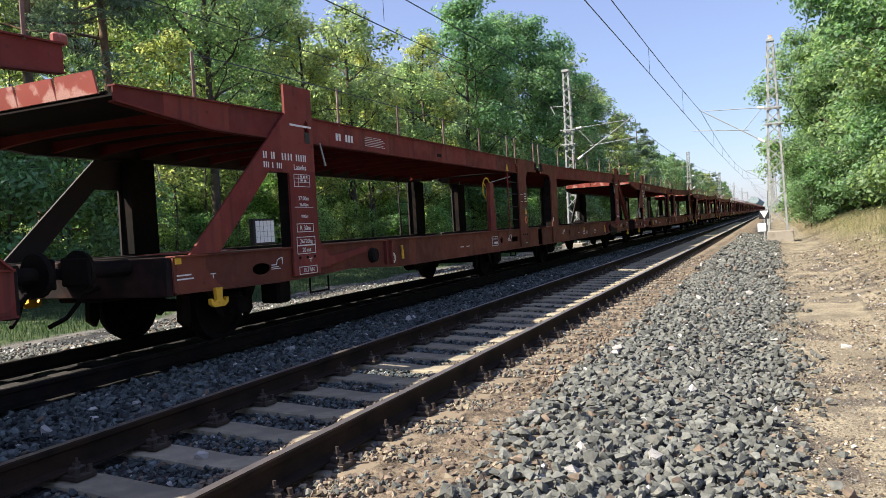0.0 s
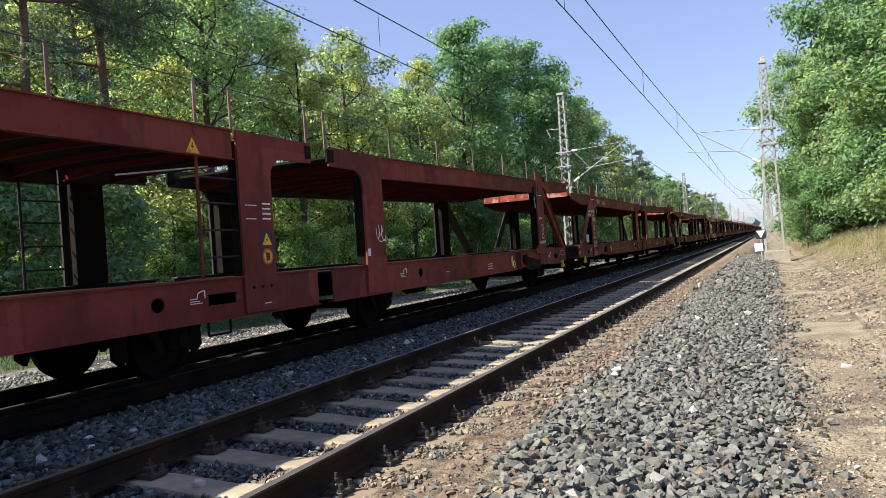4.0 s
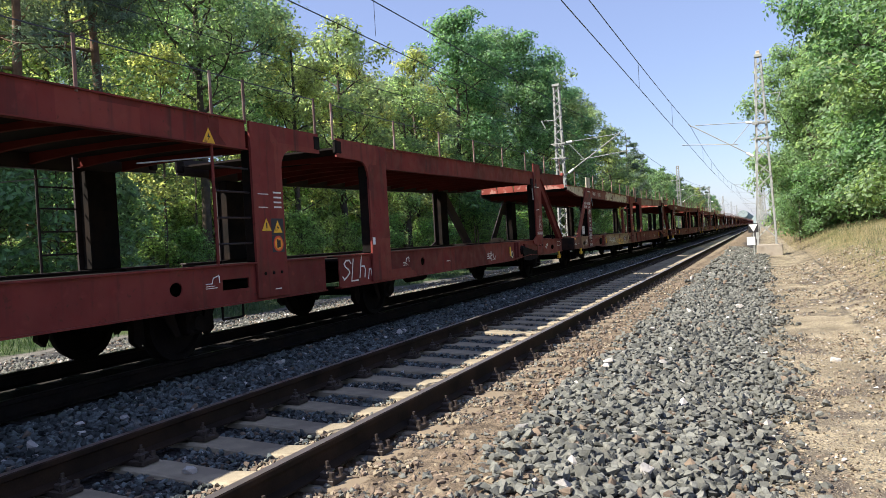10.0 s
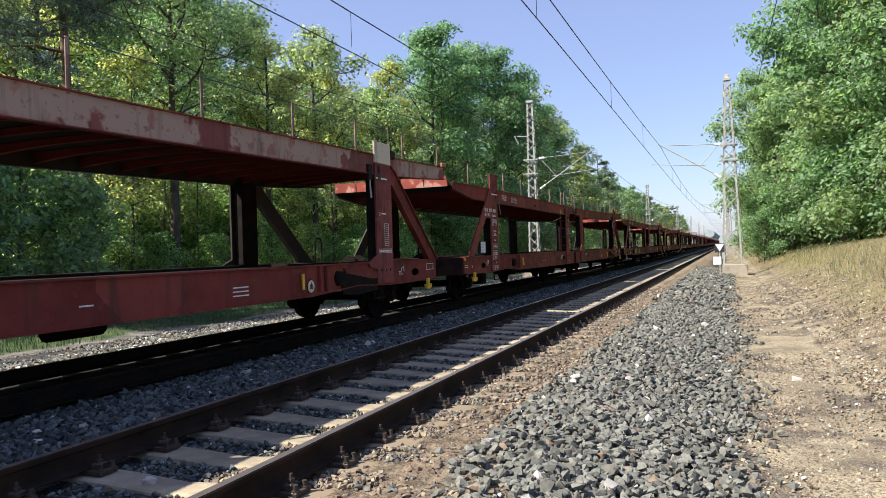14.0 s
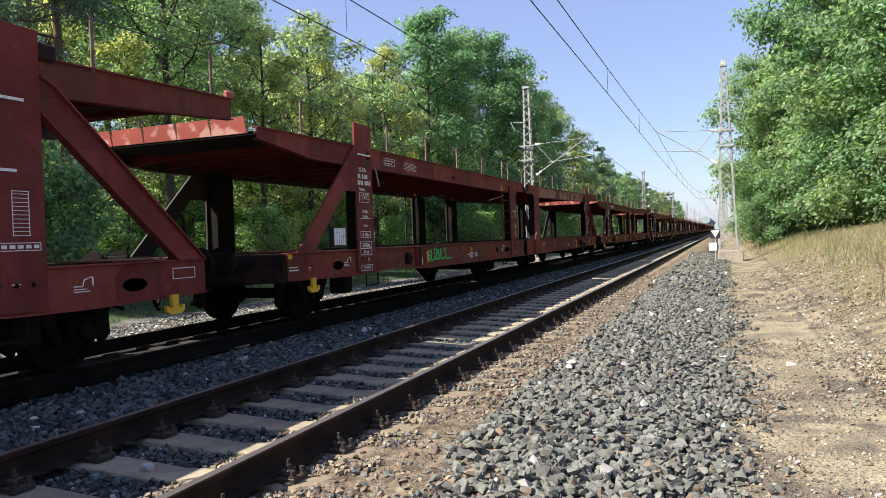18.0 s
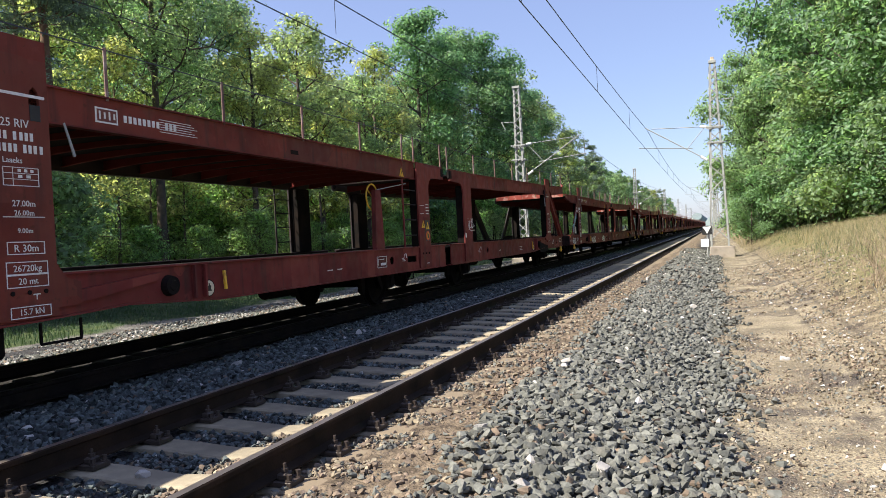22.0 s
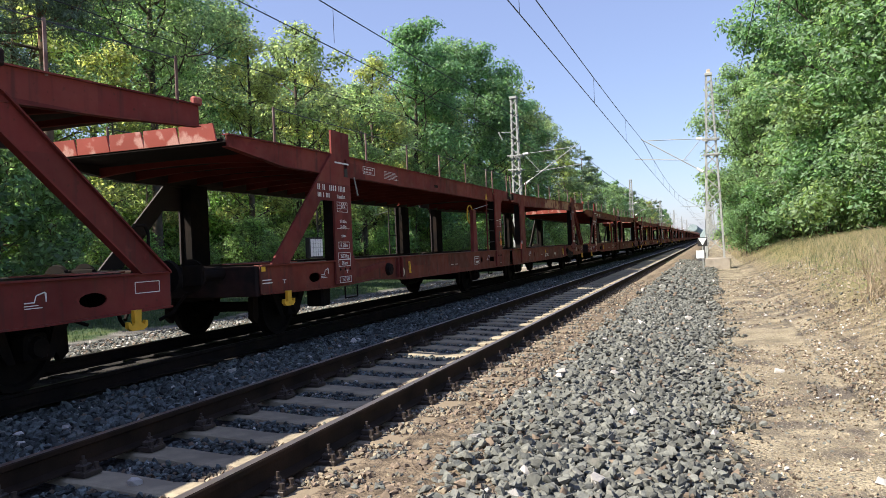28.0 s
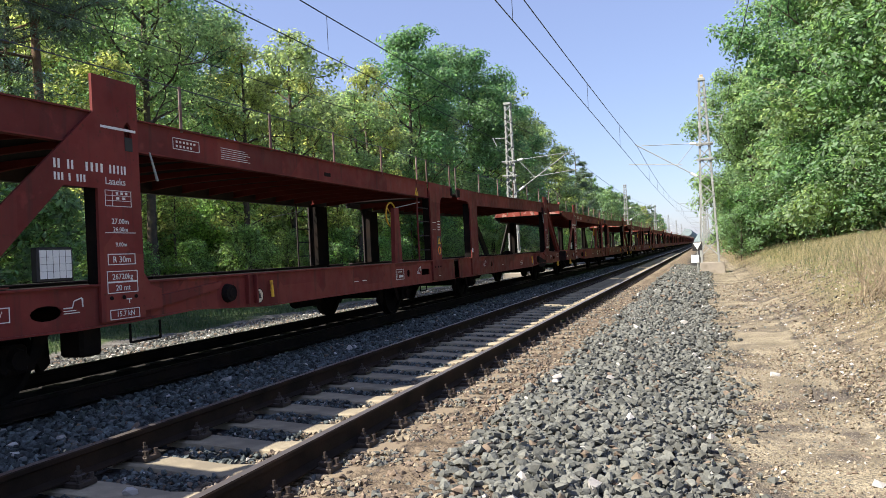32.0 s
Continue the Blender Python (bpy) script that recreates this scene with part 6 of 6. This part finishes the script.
# block-brake marking in a yellow ring, and a small framed plate
for k_, y_ in ((0, 4.8), (6, -5.0), (9, 4.7), (2, 4.8)):
    ring_ = Build()
    for a_, c_ in ((2 * math.pi * q / 16, 2 * math.pi * (q + 1) / 16) for q in range(16)):
        ring_.tube((HW - 0.029, y_ + 0.05 * math.cos(a_), 0.915 + 0.05 * math.sin(a_)), (HW - 0.029, y_ + 0.05 * math.cos(c_), 0.915 + 0.05 * math.sin(c_)), 0.006, n=4)
    ring_.box(HW - 0.03, HW - 0.026, y_ - 0.018, y_ - 0.01, 0.89, 0.94).box(HW - 0.03, HW - 0.026, y_ + 0.006, y_ + 0.014, 0.89, 0.94)
    part("brake_ring", ring_, YELLOW, WAGONS[k_], "yellow ring with two strokes")
    letter("KE-GP", 0.085, WAGONS[k_], y_, 0.825, -0.03)
    bars(WAGONS[k_], "brake_code", [(y_ - 0.1 + 0.04 * q, y_ - 0.075 + 0.04 * q, 0.73, 0.78) for q in range(5)], out=-0.03)
    bars(WAGONS[k_], "small_plate", frame_rows(y_ + 0.26, y_ + 0.42, 0.745, 0.83, 0.012) + [(y_ + 0.29, y_ + 0.39, 0.78, 0.795)], GRID, -0.03)

# owner's mark: a white box with red bars, and a line of plain bars
for k_ in (0, 7):
    # the first wagon carries short bars alone
    for o_ in list(WAGONS[k_].children):
        if o_.name.startswith("beam_notice") and len(o_.data.vertices) > 100:
            bpy.data.objects.remove(o_)
    if k_ == 0:
        bars(WAGONS[0], "owner_name", [(-9.5 + d, -9.45 + d, 2.51, 2.61) for d in (0.0, 0.075, 0.25, 0.325, 0.4)], out=-0.03)
        continue
    om = bars(WAGONS[k_], "owner_mark", [(-9.56, -9.28, 2.495, 2.645)], WHITE, -0.03)
    bars(om, "mark_field", [(-9.54, -9.30, 2.512, 2.628)], REDPATCH, -0.026)
    bars(om, "mark_bar", [(-9.52, -9.50, 2.53, 2.61), (-9.46, -9.44, 2.54, 2.60), (-9.40, -9.38, 2.53, 2.61), (-9.34, -9.32, 2.54, 2.60)], WHITE, -0.022)
    bars(WAGONS[k_], "owner_name", [(-9.2 + 0.065 * q, -9.16 + 0.065 * q, 2.535, 2.605) for q in range(12) if q != 8], out=-0.03)
for k_ in (5, 8):
    part("sign_panel", Build().box(HW + 0.012, HW + 0.015, -1.45, -1.19, 2.11, 2.35), IRON if k_ == 5 else WARM, WAGONS[k_], "dark square behind a warning triangle")
    tg = part("warning_triangle", Build().plate([(-1.41, 2.16), (-1.23, 2.16), (-1.32, 2.32)], HW + 0.015, HW + 0.019), YELLOW, WAGONS[k_], "yellow warning triangle")
    part("flash_mark", Build().box(HW + 0.019, HW + 0.021, -1.33, -1.31, 2.19, 2.27), BLACKP, tg)


def repaint(k, stem, test, material):
    """Another paint on some parts of one wagon."""
    for o in WAGONS[k].children:
        if o.name.split(".")[0] == stem and o.data and test(sum((Vector(c) for c in o.bound_box), Vector()) / 8):
            o.material_slots[0].link = "OBJECT"
            o.material_slots[0].material = material


def front(e):
    return lambda c: c.x > 0 and c.y * e > 0


repaint(4, "upper_side_beam", front(-1), CREAMRED)
repaint(4, "lower_side_beam", front(-1), TANBEAM)
repaint(4, "braced_end_post", front(-1), CREAMTOP)
repaint(4, "end_post", front(1), CREAMTOP)
repaint(4, "upper_side_beam", front(1), PINKISH)
repaint(5, "upper_side_beam", front(1), WARM)
repaint(6, "upper_side_beam", front(1), BEIGE)
repaint(6, "lower_side_beam", front(-1), WARM)
for k_ in (0, 2, 9):
    for e_ in (-1, 1):
        repaint(k_, "lower_side_beam", front(e_), WARM)
repaint(0, "braced_end_post", front(-1), RED)
for e_ in (-1, 1):
    repaint(0, "lower_side_beam", front(e_), BROWN)
    repaint(0, "portal_post", front(e_), BROWN)
repaint(7, "upper_side_beam", front(-1), WARM)
repaint(7, "braced_end_post", front(-1), WARM)
repaint(8, "end_post", front(1), WARM)
repaint(1, "end_post", front(1), WARM)
repaint(9, "upper_side_beam", front(1), TANRUST)


# three wagons carry their number in lines down the post itself
for k_ in (1, 6, 7):
    for o_ in list(WAGONS[k_].children):
        stem = o_.name.split(".")[0]
        if stem in ("number_bar", "owner_bar") or (stem == "lettering" and o_.matrix_basis.translation.z > 2.0):
            bpy.data.objects.remove(o_)
    letter("25 RIV", 0.1, WAGONS[k_], -10.46, 2.36, 0.012)
    bars(WAGONS[k_], "owner_bar", [(-10.62 + d, -10.59 + d, 2.22, 2.29) for d in (0, 0.05, 0.14, 0.2, 0.25, 0.3)], out=0.012)
    bars(WAGONS[k_], "number_bar", [(-10.63 + d, -10.6 + d, 2.115, 2.185) for d in (0, 0.05, 0.1, 0.15, 0.24, 0.29, 0.34, 0.4)], out=0.012)
    letter("Laaeks", 0.07, WAGONS[k_], -10.5, 2.045, 0.012)

# one wagon has a deep gusset instead of an open brace, and a red panel on the post
for o_ in WAGONS[1].children:
    if o_.name.startswith("braced_end_post"):
        s_ = 1 if sum(c[0] for c in o_.bound_box) > 0 else -1
        shape = [(-11.62, 1.60) if q == (-11.08, 2.0) else (-10.68, 1.60) if q == (-10.68, 2.0) else q for q in end_post_braced()]
        o_.data = Build().plate(shape, *side_x(s_, -0.012, 0.02), [oval(-10.26, 2.56, 0.055, 0.14, 8)] if s_ > 0 else ()).mesh("braced_end_post", RED if s_ > 0 else SHADEGRIME)
bars(WAGONS[1], "red_panel", [(-10.69, -10.13, 1.40, 1.54)], REDSIGN, 0.01)
letter("<3\u00b030'", 0.085, WAGONS[10], -11.82, 0.865, -0.03)
bars(WAGONS[10], "notice_frame", frame_rows(-12.0, -11.64, 0.80, 0.93), out=-0.03)


# ---- movement ----
def motions():
    times = [k * 0.5 for k in range(64)] + [31.6, 31.7, 31.8, 31.9, 32.0]
    for k, w in WAGONS.items():
        walk(w, [(t, pose(FAR, train_at(t) + SPAN * k, 0)) for t in times])
    # wheels roll without slipping: rows at even steps of turn
    fine = [k / 15 for k in range(481)]
    rolled = [(t, -(train_at(t) - train_at(0)) / 0.42) for t in fine]
    for k in range(FIRST, 11):
        for o in list(WAGONS[k].children):
            if o.name.split(".")[0] == "axle":
                at = o.location.copy()
                walk(o, [(t, Matrix.Translation(at) @ Matrix.Rotation(a, 4, "X")) for t, a in rolled])


motions()
